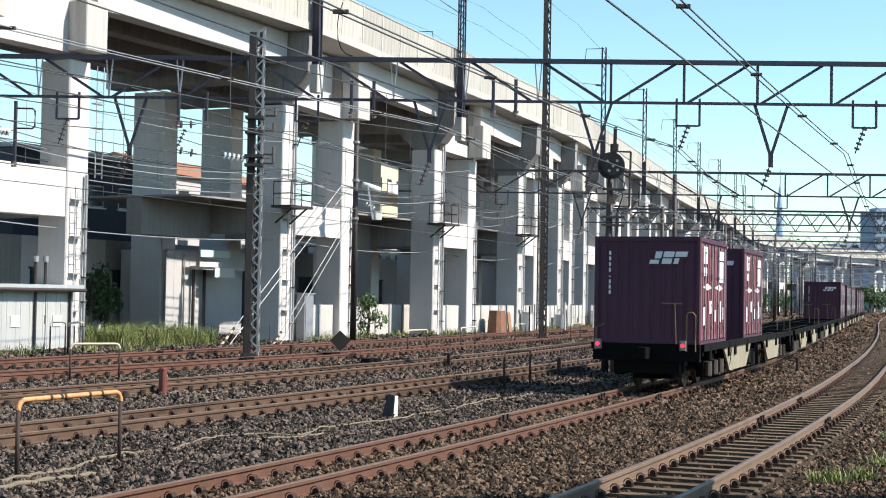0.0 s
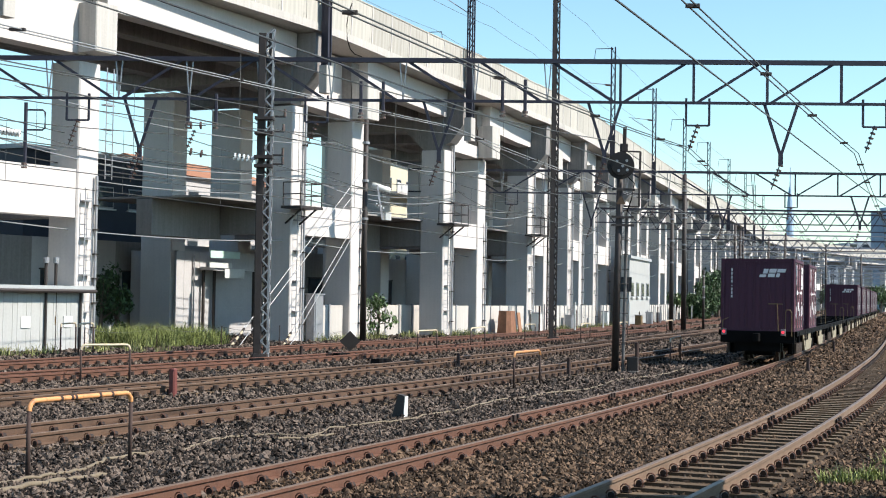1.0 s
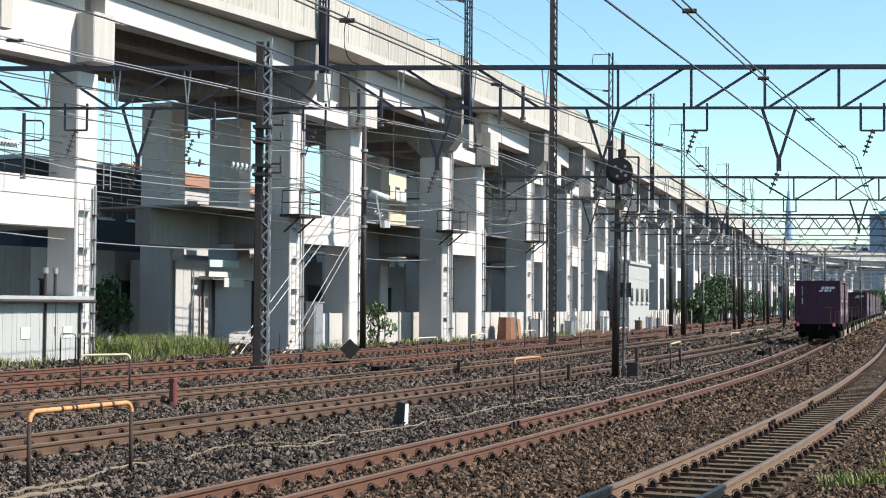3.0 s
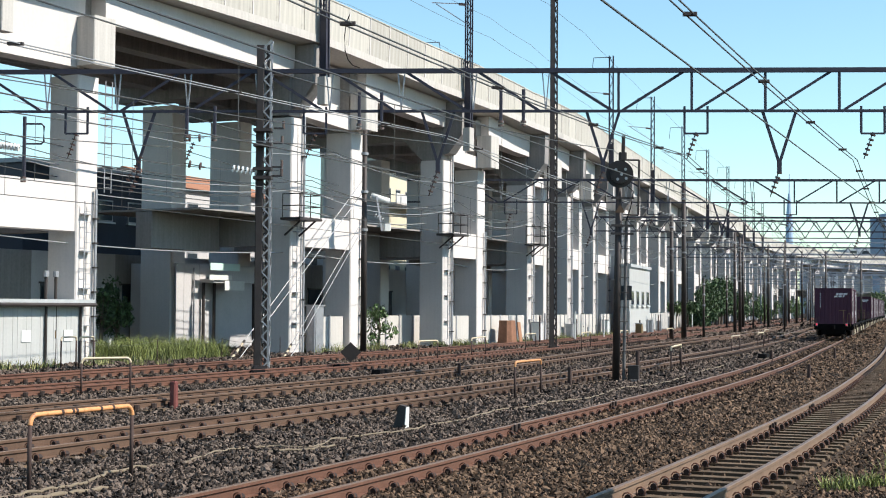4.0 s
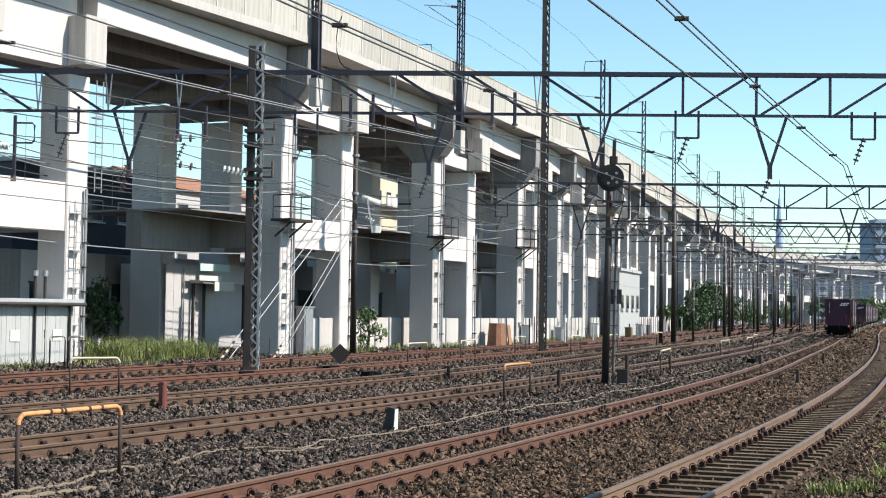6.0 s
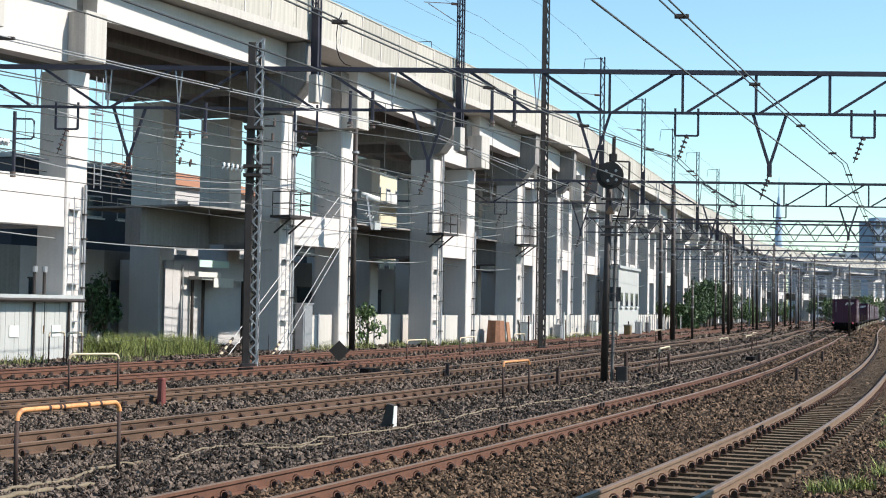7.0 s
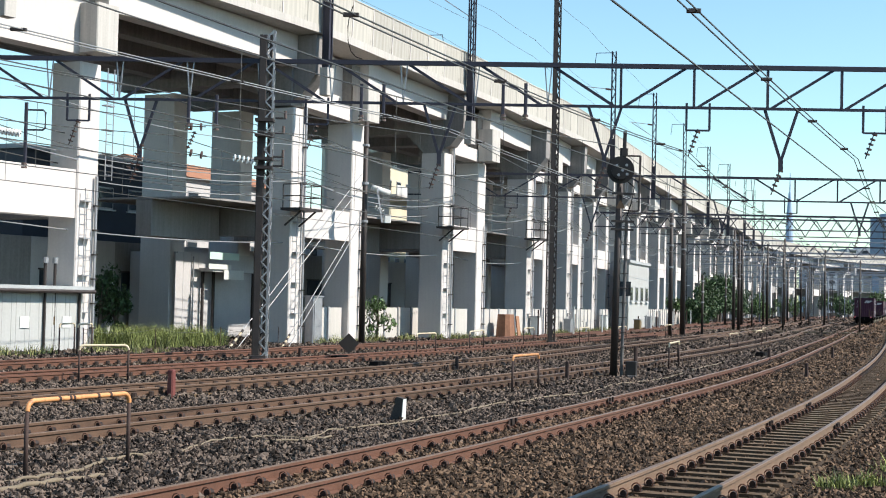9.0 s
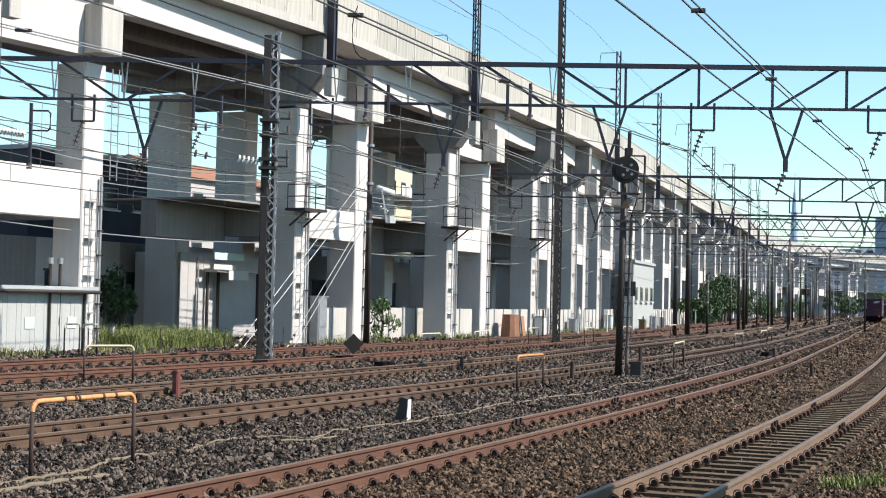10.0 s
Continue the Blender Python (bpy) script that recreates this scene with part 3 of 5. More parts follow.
for u, k in ((4.5, "sq"), (9.5, "v"), (13.4, "sq"), (17.6, "v"), (21.8, "sq"), (26.0, "v"), (29.5, "sq")):
    hanger(u, 92.4 - 0.063 * (u + 2), 8.6, -3.6, k)

# drop posts under the near gantry, one with a square loop
def drop_post(x, y, top, low, loop):
    root = thing("drop_post", pose(x, y, 0), "dark steel drop post with insulators under the gantry", "bracket", "drop posts")
    part("post", Shape().box((0, 0, (top + low) / 2), (0.11, 0.11, top - low), bevel=0.02), STEEL_GANTRY, root)
    part("insulator", Shape().disc((0, -0.06, low), (0, 0, 1), 0.10, 0.08, 10).disc((0, -0.06, low - 0.12), (0, 0, 1), 0.10, 0.06, 10), INSUL, root)
    if loop:
        part("loop", Shape().line([(0.05, 0, top - 0.25), (0.58, 0, top - 0.25), (0.66, 0, top - 0.33), (0.66, 0, top - 0.85), (0.58, 0, top - 0.93), (0.05, 0, top - 0.93)], 0.035, 6), STEEL_GANTRY, root)


for x, top, low, loop in ((-14.13, 8.4, 6.3, True), (-8.55, 8.75, 7.7, False), (-7.6, 8.75, 7.7, False), (-2.7, 9.2, 8.1, False), (-1.95, 9.2, 8.1, False), (2.05, 9.3, 8.2, False), (2.8, 9.3, 8.2, False)):
    drop_post(x, 49.15 - 0.06 * (x + 2), top, low, loop)

# poles: place, height, radius
for x, y, h, r in ((-3.66, 72.0, 11.0, 0.16), (16.45, 103.6, 9.0, 0.17), (18.0, 107.7, 11.6, 0.20), (19.6, 108.5, 4.6, 0.10),
                   (25.9, 128.3, 9.0, 0.15), (26.7, 130, 8.6, 0.15), (34.0, 164, 10.6, 0.16), (37.3, 166, 9.5, 0.16), (39.6, 167.6, 10.2, 0.16),
                   (7.2, 106, 8.0, 0.19), (42.2, 190, 8.0, 0.14), (58.2, 235, 11.6, 0.18), (38.7, 134.4, 6.8, 0.10), (50, 205, 9, 0.15), (66, 262, 10, 0.16),
                   (53, 222, 9, 0.15), (47.5, 180, 9.5, 0.14)):
    concrete_pole(x, y, h, r, mt=STEEL_DARK)


def transformer(x, y, z):
    root = thing("pole_transformer", pose(x, y, z, 0, 0, 20), "pale grey cylindrical transformer strapped to a pole", "transformer")
    part("tank", Shape().tube((0.1, 0, 0), (1.0, 0, -0.25), 0.16, 14), WHITE, root, smooth=True)
    part("strap", Shape().bar((0.3, -0.18, 0), (0.6, -0.18, -1.7), 0.09, 0.04), STEEL_GREY, root)
    part("switch_box", Shape().box((0.9, 0, -1.5), (0.34, 0.3, 0.4), bevel=0.04), WHITE, root)


transformer(-3.4, 71.6, 7.4)


# ---- signal ----
def build_signal():
    root = thing("railway_signal", pose(5.46, 45.2, -0.3, 0, 0.9, 0), "dark signal mast with a round black head seen from behind", "railway signal")
    part("mast", Shape().tube((0, 0, 0), (0, 0, 6.5), 0.115, 14, 0.10), STEEL_DARK, root, smooth=True)
    h = Shape().disc((-0.02, -0.24, 6.42), (0.1, 1, 0), 0.42, 0.06, 28).disc((-0.02, -0.33, 6.42), (0.1, 1, 0), 0.30, 0.16, 24).box((0.0, -0.2, 6.42), (0.2, 0.3, 0.3))
    hd = part("signal_head", h, SIGN_DARK, root)
    for dx, dz in ((-0.16, 0.12), (0.14, 0.14), (0.02, -0.02), (-0.1, -0.17), (0.16, -0.14)):
        part("lamp_cover", Shape().disc((dx, -0.42, 6.42 + dz), (0.1, 1, 0), 0.045, 0.03, 10), STEEL_GREY, hd, "small grey lamp cover")
    for z in (4.6, 4.85, 5.7):
        part("cross_arm", Shape().box((0.1, -0.12, z), (0.7, 0.07, 0.07)), STEEL_DARK, root)
    part("cable_loop", Shape().line([(0.2, -0.15, 6.1), (0.42, -0.2, 5.9), (0.34, -0.2, 5.4), (0.22, -0.15, 5.0)], 0.02, 6), WAGON, root)
    s = Shape().box((0.12, 0.1, 7.1), (0.10, 0.16, 1.1), bevel=0.02).box((0.1, 0.05, 7.0), (0.24, 0.2, 0.24), bevel=0.04)
    part("relay_case", s, SIGN_DARK, root)
    t = Shape().quads([(0.02, -0.2, 5.52), (0.17, -0.2, 5.24), (-0.13, -0.2, 5.24), (0.02, -0.17, 5.52), (0.17, -0.17, 5.24), (-0.13, -0.17, 5.24)],
                      [(0, 2, 1), (3, 4, 5), (0, 1, 4, 3), (1, 2, 5, 4), (2, 0, 3, 5)])
    part("warning_plate", t, mat("dull ochre paint", (0.075, 0.042, 0.02), 0.7, var=0.3), root, "yellow triangular warning plate")
    s = Shape()
    s.tube((0.62, 0.1, 5.2), (0.62, 0.1, 6.9), 0.035).tube((0.15, 0.1, 5.2), (0.62, 0.1, 5.2), 0.03).tube((0.15, 0.1, 6.9), (0.62, 0.1, 6.9), 0.03)
    part("side_frame", s, STEEL_DARK, root)
    for i in range(10):
        part("step", Shape().tube((0.10, -0.1, 1.0 + 0.45 * i), (0.34, -0.1, 1.0 + 0.45 * i), 0.015), STEEL_DARK, root)
    part("cable_duct", Shape().tube((0.24, -0.05, 0), (0.24, -0.05, 5.0), 0.05, 8), POLE_CONC, root)
    b = thing("junction_box", pose(5.98, 45.0, -0.25, 0, 0, -10), "small dark equipment box with a pale lid beside the signal", "equipment box")
    part("case", Shape().box((0, 0, 0.28), (0.34, 0.3, 0.46), bevel=0.03), SIGN_DARK, b)
    part("post", Shape().tube((0.12, 0.2, 0), (0.12, 0.2, 0.95), 0.06, 8), RUSTPOST, b)
    part("lid", Shape().box((0.05, -0.3, 0.05), (0.3, 0.2, 0.08), bevel=0.03), POLE_CONC, b)


build_signal()


# ---- lineside hoops, posts and signs ----
def hoop(a, b, h, mt, label, group="inspection hoops beside the tracks"):
    ax, ay = a
    bx, by = b
    d = math.hypot(bx - ax, by - ay)
    rz = math.degrees(math.atan2(by - ay, bx - ax))
    root = thing("guard_hoop", pose(ax, ay, -0.27, 0, 0, rz), label, "guard rail", group)
    r, c = 0.027, 0.12
    for x in (0, d):
        part("upright", Shape().tube((x, 0, 0), (x, 0, h - c), r, 10), RUSTPOST, root, "rusted dark upright", smooth=True)
    arc = [(c - c * math.cos(k), 0, h - c + c * math.sin(k)) for k in np.linspace(0, math.pi / 2, 6)]
    arc += [(d - c + c * math.sin(k), 0, h - c + c * math.cos(k)) for k in np.linspace(0, math.pi / 2, 6)]
    part("top_bar", Shape().line(arc, r + 0.004, 10), mt, root, "painted top bar", smooth=True)
    return root


near = hoop((-4.86, 17.6), (-4.02, 19.4), 0.97, ORANGE, "bent pipe hoop with a flaking orange top and rusted legs")
for k, u in enumerate((0.55, 0.75, 0.82, 1.3, 1.55)):
    part("tape_band", Shape().tube((u, 0, 0.97), (u + 0.045, 0, 0.97), 0.034, 10), RUSTPOST, near, "dark worn band")
hoop((1.91, 36.5), (2.68, 38.3), 0.93, ORANGE, "bent pipe hoop with a pale orange top in the ballast")
for a, b in (((-8.78, 36.3), (-7.72, 37.0)), ((-0.75, 56.3), (-0.02, 58.1)), ((1.41, 62.1), (2.12, 65.7)), ((7.97, 50.3), (8.91, 53.9)), ((14.05, 70.4), (14.9, 72.6)),
             ((4.32, 72.7), (4.96, 74.7)), ((17.4, 80), (18.2, 82.2)), ((7.6, 78), (8.3, 80)), ((10.4, 84), (11.1, 86)), ((20.2, 91), (20.9, 93)),
             ((14.8, 95), (15.5, 97))):
    hoop(a, b, 0.96, CREAM, "bent pipe hoop with a sun-bleached cream top")


for dx in (0.0, 0.62):
    hoop((-12.95 + dx, 50.6), (-12.75 + dx, 51.9), 1.15, CREAM, "small rusty pipe rack frame by the shed", "rack frames by the shed")
r = thing("rope_fence", pose(0, 0, 0), "thin sagging rope strung on stakes before the weeds", "fence")
stakes = [(-12.6, 52.6), (-10.6, 55.6), (-8.6, 58.6), (-6.6, 61.5)]
for x, y in stakes:
    part("stake", Shape().tube((x, y, -0.3), (x, y, 0.72), 0.016, 6), RUSTPOST, r)
pts = []
for (x0, y0), (x1, y1) in zip(stakes, stakes[1:]):
    pts += [(x0 + (x1 - x0) * k / 8, y0 + (y1 - y0) * k / 8, 0.68 - 0.7 * (k / 8) * (1 - k / 8)) for k in range(8)]
part("rope", Shape().line(pts, 0.008, 5), WIRE, r)


def post(x, y, h, w, mt, name, label, category, tilt=0.0, top=0.9, turn=-24):
    root = thing(name, pose(x, y, -0.28, 0, tilt, turn), label, category, "short lineside posts")
    part("body", Shape().box((0, 0, h / 2), (w, w, h), bevel=w * 0.2, top=top), mt, root)
    part("cap", Shape().box((0, 0, h), (w * 0.9, w * 0.9, 0.04), top=0.6), mt, root)


post(-5.69, 31.8, 0.64, 0.16, mat("red-brown post paint", (0.14, 0.035, 0.028), 0.7, var=0.3), "marker_post", "short red-brown marker post in the ballast", "post")
# Marker sides are coloured apart: white where sunlit, dark where shaded.
MARKER = thing("distance_marker", pose(-0.66, 27.1, -0.28, 0, 0, -24), "leaning grimy marker stone, one face white for sun, others dark for shade", "marker", "short lineside posts")
part("body", Shape().quads([(-0.16, -0.09, 0), (0.09, -0.09, 0), (0.09, 0.09, 0), (-0.16, 0.09, 0), (-0.02, -0.07, 0.50), (0.11, -0.07, 0.47), (0.11, 0.07, 0.47), (-0.02, 0.07, 0.50)],
                           [(0, 1, 5, 4), (1, 2, 6, 5), (2, 3, 7, 6), (3, 0, 4, 7), (4, 5, 6, 7), (3, 2, 1, 0)]),
     mat("dirty stone darkened for shade", (0.045, 0.038, 0.034), 0.9, var=0.35, scale=8, fine=50), MARKER)
part("sunlit_face", Shape().quads([(0.093, -0.086, 0.05), (0.093, 0.086, 0.05), (0.113, 0.066, 0.46), (0.113, -0.066, 0.46), (0.105, -0.086, 0.05), (0.105, 0.086, 0.05), (0.123, 0.066, 0.46), (0.123, -0.066, 0.46)],
                                   [(4, 5, 6, 7), (0, 3, 2, 1), (0, 1, 5, 4), (2, 3, 7, 6), (1, 2, 6, 5), (3, 0, 4, 7)]), WHITE, MARKER, "face coloured white for sun")
for x, y, h in ((0.67, 46.5, 0.5), (3.75, 41.9, 0.6), (11.98, 47.5, 0.5), (9.4, 57, 0.6), (-4.7, 50.9, 0.5), (17.8, 66, 0.55), (13.6, 60, 0.6)):
    post(x, y, h, 0.11, RUSTPOST, "marker_post", "short rusted iron marker post in the ballast", "post")


def diamond(x, y):
    root = thing("diamond_sign", pose(x, y, -0.28, 0, 0, 4), "dark diamond-shaped sign plate on a low iron stake", "sign")
    s = Shape().quads([(0, 0, 0.98), (0.38, 0, 0.60), (0, 0, 0.22), (-0.38, 0, 0.60), (0, 0.03, 0.98), (0.38, 0.03, 0.60), (0, 0.03, 0.22), (-0.38, 0.03, 0.60)],
                      [(3, 2, 1, 0), (4, 5, 6, 7), (0, 1, 5, 4), (1, 2, 6, 5), (2, 3, 7, 6), (3, 0, 4, 7)])
    part("plate", s, SIGN_DARK, root)
    part("stake", Shape().tube((0, 0.05, 0), (0, 0.05, 0.7), 0.03, 8), RUSTPOST, root)


diamond(-3.22, 54.2)


def cable(pts, r, label):
    fine = []
    rng = random.Random(4)
    for (x0, y0), (x1, y1) in zip(pts, pts[1:]):
        for k in range(6):
            u = k / 6
            fine.append((x0 + (x1 - x0) * u + rng.uniform(-0.03, 0.03), y0 + (y1 - y0) * u, -0.19 + rng.uniform(-0.01, 0.02)))
    ob = part("ground_cable", Shape().line(fine, r, 6), ROPE, smooth=True)
    tagged(ob, label, "cable")


cable([(-5.6, 15.6), (-4.83, 17.2), (-4.59, 17.8), (-4.37, 18.3), (-4.34, 19.4), (-4.12, 20.1), (-3.77, 20.5)], 0.024, "pale buff cable trodden into the dark ballast")
cable([(-3.55, 20.8), (-3.39, 22.1), (-3.11, 22.8), (-2.64, 23.2), (-1.92, 23.1), (-1.76, 24.5), (-1.23, 25.3), (-0.57, 26.2), (-0.08, 27.8), (0.58, 29.1),
       (1.24, 31.6), (1.96, 32.6), (2.36, 33.8), (3.76, 36.1), (4.5, 38.9), (5.0, 40.6), (6.0, 42.2), (6.7, 43.6), (8.9, 50.6), (12, 60)], 0.018,
      "long pale cable snaking along the ballast")
cable([(-5.2, 15.6), (-4.65, 16.6), (-4.33, 17.3), (-3.91, 17.9)], 0.035, "short pale cable half buried in ballast")
cable([(-2.7, 22.3), (-1.9, 22.9), (-1.58, 23.4)], 0.02, "short loose end of a pale cable in the ballast")
cable([(-11.5, 25.6), (-8.9, 28.0), (-6.9, 30.4)], 0.015, "thin pale cable between two tracks")


# ---- shed and rooms below the viaduct ----
def place(s, off, z=0.0):
    x, y, a = VIA.at(s, off)
    return pose(x, y, z, 0, 0, -math.degrees(a))


def build_shed():
    x0, y0, x1, y1 = -18.2, 46.6, -13.55, 56.2
    a = math.atan2(x1 - x0, y1 - y0)
    ln = math.hypot(x1 - x0, y1 - y0)
    root = thing("trackside_shed", pose(x0, y0, -0.3, 0, 0, -math.degrees(a)), "low white board-clad shed with a flat grey roof", "shed")
    part("core", Shape().box((-1.6, ln / 2, 1.15), (3.1, ln - 0.1, 2.3)), SIDING, root)
    n = 44
    w = ln / n
    for i in range(n):
        part("siding_board", Shape().box((-0.02 + 0.004 * (i % 3), (i + 0.5) * w, 1.17), (0.05, w - 0.008, 2.26)), SIDING, root)
    part("roof", Shape().box((-1.5, ln / 2, 2.42), (3.7, ln + 0.5, 0.16), bevel=0.03), SHEDROOF, root)
    part("eaves_gutter", Shape().tube((0.36, -0.2, 2.30), (0.36, ln + 0.3, 2.30), 0.07, 8), STEEL_DARK, root)
    for y in (ln - 0.25, ln - 2.2, ln - 5):
        part("downpipe", Shape().tube((0.08, y, 0), (0.08, y, 2.3), 0.05, 8), STEEL_DARK, root)
    for y in (ln - 3.2, ln - 0.9):
        part("patch_panel", Shape().box((0.02, y, 1.15), (0.04, 0.5, 0.42)), WHITE, root)


build_shed()
for dx, h in ((0, 3.45), (0.42, 3.45)):
    r = thing("vent_pipe", pose(-14.52 + dx * 0.6, 54.4 + dx, -0.3), "slim dark standpipe with a capped top", "pipe", "standpipes by the shed")
    part("pipe", Shape().tube((0, 0, 0), (0, 0, h), 0.06, 10), STEEL_DARK, r)
    part("cap", Shape().tube((0, 0, h - 0.12), (0, 0, h + 0.1), 0.11, 10), STEEL_GREY, r)
    part("label_plate", Shape().box((0, -0.07, 1.2), (0.14, 0.02, 0.3)), YELLOW if dx else STEEL_DARK, r)


def build_room():
    root = thing("equipment_room", place(57.2, -8.5, -0.3), "grey panelled equipment room with a roller shutter under the viaduct", "building")
    part("wall", Shape().box((-1.6, 3.1, 2.2), (3.0, 6.6, 4.4)), PANEL_GREY, root)
    for i in range(4):
        part("wall_panel", Shape().box((-0.08, -0.1 + 0.62 * i, 2.2), (0.06, 0.6, 4.3)), PANEL_GREY, root)
    sh = part("shutter", Shape().box((-0.02, 4.3, 1.55), (0.06, 3.1, 3.1)), PANEL_GREY, root, "grey roller shutter, closed")
    for i in range(20):
        part("slat", Shape().box((0.025, 4.3, 0.1 + 0.155 * i), (0.03, 3.06, 0.135)), PANEL_GREY, sh)
    for y in (1.6, 2.5, 6.0):
        part("door_post", Shape().box((0.12, y, 1.75), (0.12, 0.12, 3.5)), STEEL_DARK, root)
    part("canopy", Shape().box((0.35, 3.6, 3.55), (0.9, 4.2, 0.18)), PANEL_GREY, root)
    part("sign_board", Shape().box((0.85, 2.4, 4.27), (0.05, 2.5, 0.36)), TEAL, root, "pale green sign board")
    part("sign_board", Shape().box((0.88, 2.0, 3.72), (0.05, 1.9, 0.26)), WHITE, root, "white sign board")
    part("sign_board", Shape().box((0.95, 3.1, 3.32), (0.05, 1.7, 0.48)), WHITE, root, "white sign board")
    part("conduit", Shape().tube((0.05, 0.9, 0.2), (0.05, 0.9, 4.2), 0.04, 8), STEEL_GREY, root)


build_room()


def build_infill():
    """Walls between the rear columns that close the bays at ground level."""
    root = thing("infill_wall", pose(0, 0, 0), "grey panelled wall closing the bays below the viaduct", "wall", kind="structure")
    s = 20.0
    k = 0
    while s < 200:
        ln = 3.0
        w = part("wall_panel", Shape().box((0, ln / 2, 2.1), (0.15, ln - 0.04, 4.9)), PANEL_GREY if k % 3 else DARK_CONC, root, at=place(s, -12.0))
        if k % 2 == 0:
            part("window_pane", Shape().box((0.09, ln / 2, 2.2), (0.05, 1.7, 1.6)), GLASS, w, "dark window pane")
            part("window_frame", Shape().box((0.1, ln / 2, 1.36), (0.1, 1.9, 0.08)).box((0.1, ln / 2, 3.04), (0.1, 1.9, 0.08)), STEEL_DARK, w)
        s += ln
        k += 1


build_infill()

# low white walls at the foot of the viaduct, built of panels
LOW = thing("low_wall", pose(0, 0, 0), "low white concrete panel wall at the foot of the viaduct", "wall", kind="structure")
for s0, s1, off in ((57.3, 61.3, -1.6), (66.2, 74.0, -3.6), (72.2, 75.6, -1.5), (77.2, 85.2, -1.4), (86.5, 89.2, -1.4), (90.7, 96.4, -1.2), (97.8, 107.4, -1.1), (108.6, 120, -0.9), (121, 160, -0.7)):
    n = max(1, round((s1 - s0) / 1.5))
    for i in range(n):
        w = (s1 - s0) / n
        part("wall_panel", Shape().box((0, w / 2, 0.62), (0.14, w - 0.03, 1.75), bevel=0.01), CONCRETE, LOW, at=place(s0 + i * w, off))
        part("wall_post", Shape().box((0.06, 0, 0.6), (0.12, 0.12, 1.9)), STEEL_GREY, LOW, at=place(s0 + i * w, off))


# ladders, pipes and small platforms on the columns
def column_ladder(s, z0, z1, dy):
    root = thing("wall_ladder", place(s, FRONT + 0.22), "thin grey steel ladder fixed up a viaduct column", "ladder", "ladders on the columns")
    for y in (dy - 0.19, dy + 0.19):
        part("stile", Shape().tube((0.12, y, z0), (0.12, y, z1), 0.022, 6), STEEL_GREY, root)
    rung = Shape().tube((0.12, dy - 0.19, 0), (0.12, dy + 0.19, 0), 0.014, 5).mesh("rung", STEEL_GREY)
    for i in range(int((z1 - z0) / 0.4)):
        part("rung", rung, None, root, at=pose(0, 0, z0 + 0.2 + i * 0.4))
    for i in range(4):
        part("wall_clamp", Shape().box((0.02, dy, z0 + 1 + i * (z1 - z0 - 1.5) / 3), (0.24, 0.5, 0.05)), STEEL_GREY, root)


def drain_pipe(s, dy, z0, z1, r=0.06):
    root = thing("drain_pipe", place(s, FRONT + 0.16), "grey drain pipe clamped to a concrete column", "pipe", "drain pipes on the columns")
    part("pipe", Shape().tube((0.1, dy, z0), (0.1, dy, z1), r, 8), STEEL_GREY, root)
    for i in range(6):
        part("clamp", Shape().box((0.08, dy, z0 + 0.8 + i * (z1 - z0 - 1) / 6), (0.2, 0.2, 0.06)), STEEL_DARK, root)


def platform(s, dy):
    root = thing("access_platform", place(s, FRONT + 0.2), "small dark steel platform with railings on a column", "platform", "platforms on the columns")
    part("deck", Shape().box((0.55, dy, 6.05), (1.1, 1.9, 0.12)), STEEL_DARK, root)
    for x, y in ((1.05, dy - 0.9), (1.05, dy + 0.9), (0.1, dy - 0.9), (1.05, dy)):
        part("rail_post", Shape().tube((x, y, 6.1), (x, y, 7.2), 0.03, 6), STEEL_DARK, root)
    for z in (6.65, 7.2):
        part("hand_rail", Shape().line([(0.1, dy - 0.9, z), (1.05, dy - 0.9, z), (1.05, dy + 0.9, z), (0.1, dy + 0.9, z)], 0.03, 6), STEEL_DARK, root)
    for y in (dy - 0.6, dy + 0.6):
        part("strut", Shape().bar((0.02, y, 5.3), (0.95, y, 6.0), 0.07, 0.07), STEEL_DARK, root)


for k, (s0, s1) in enumerate(PAIRS[:9]):
    for s in (s0, s1):
        drain_pipe(s, 0.35, -0.2, 11.0 if s == s0 else 6.5)
    if k >= 1:
        column_ladder(s1 if k == 1 else s0, 0.2, 6.0, -0.15)
        if k in (2, 3, 4):
            platform(s0, -0.6)
column_ladder(42.2, 6.4, 10.8, 0.9)


# masts on the viaduct's edge
def deck_mast(s, off, z0, z1, arm):
    root = thing("viaduct_mast", place(s, off, drop(s)), "slim laced steel mast with an arm on the viaduct's edge", "mast", "masts along the viaduct")
    m = Shape()
    lattice(m, (0, -0.13, z0), (0, -0.13, z1), 0.3, 16, 0.035)
    lattice(m, (0, 0.13, z0), (0, 0.13, z1), 0.3, 16, 0.035)
    part("shaft", m, STEEL_GANTRY, root)
    if off > -3:
        part("pedestal", Shape().box((0, 0, z0 - 0.35), (0.45, 0.55, 1.3), bevel=0.03), CONCRETE, root)
        part("lower_post", Shape().box((0, 0, z0 + 1.8), (0.26, 0.28, 3.2)), STEEL_GANTRY, root)
    a = Shape().tube((0, 0, z1 - 0.1), (arm, 0, z1 - 0.1), 0.03, 6).tube((arm, 0, z1 - 0.1), (arm * 1.1, 0, z1 - 1.3), 0.025, 6)
    part("top_arm", a, STEEL_GANTRY, root)
    a = Shape().tube((0, 0, z1 - 3.0), (arm * 1.7, 0, z1 - 2.7), 0.03, 6).tube((0, 0, z1 - 4.2), (arm * 1.5, 0, z1 - 2.8), 0.03, 6)
    part("cantilever", a, STEEL_GREY, root)
    part("insulator", Shape().tube((arm * 0.15, 0, z1 - 3.0), (arm * 0.45, 0, z1 - 2.94), 0.08, 8), INSUL, root)


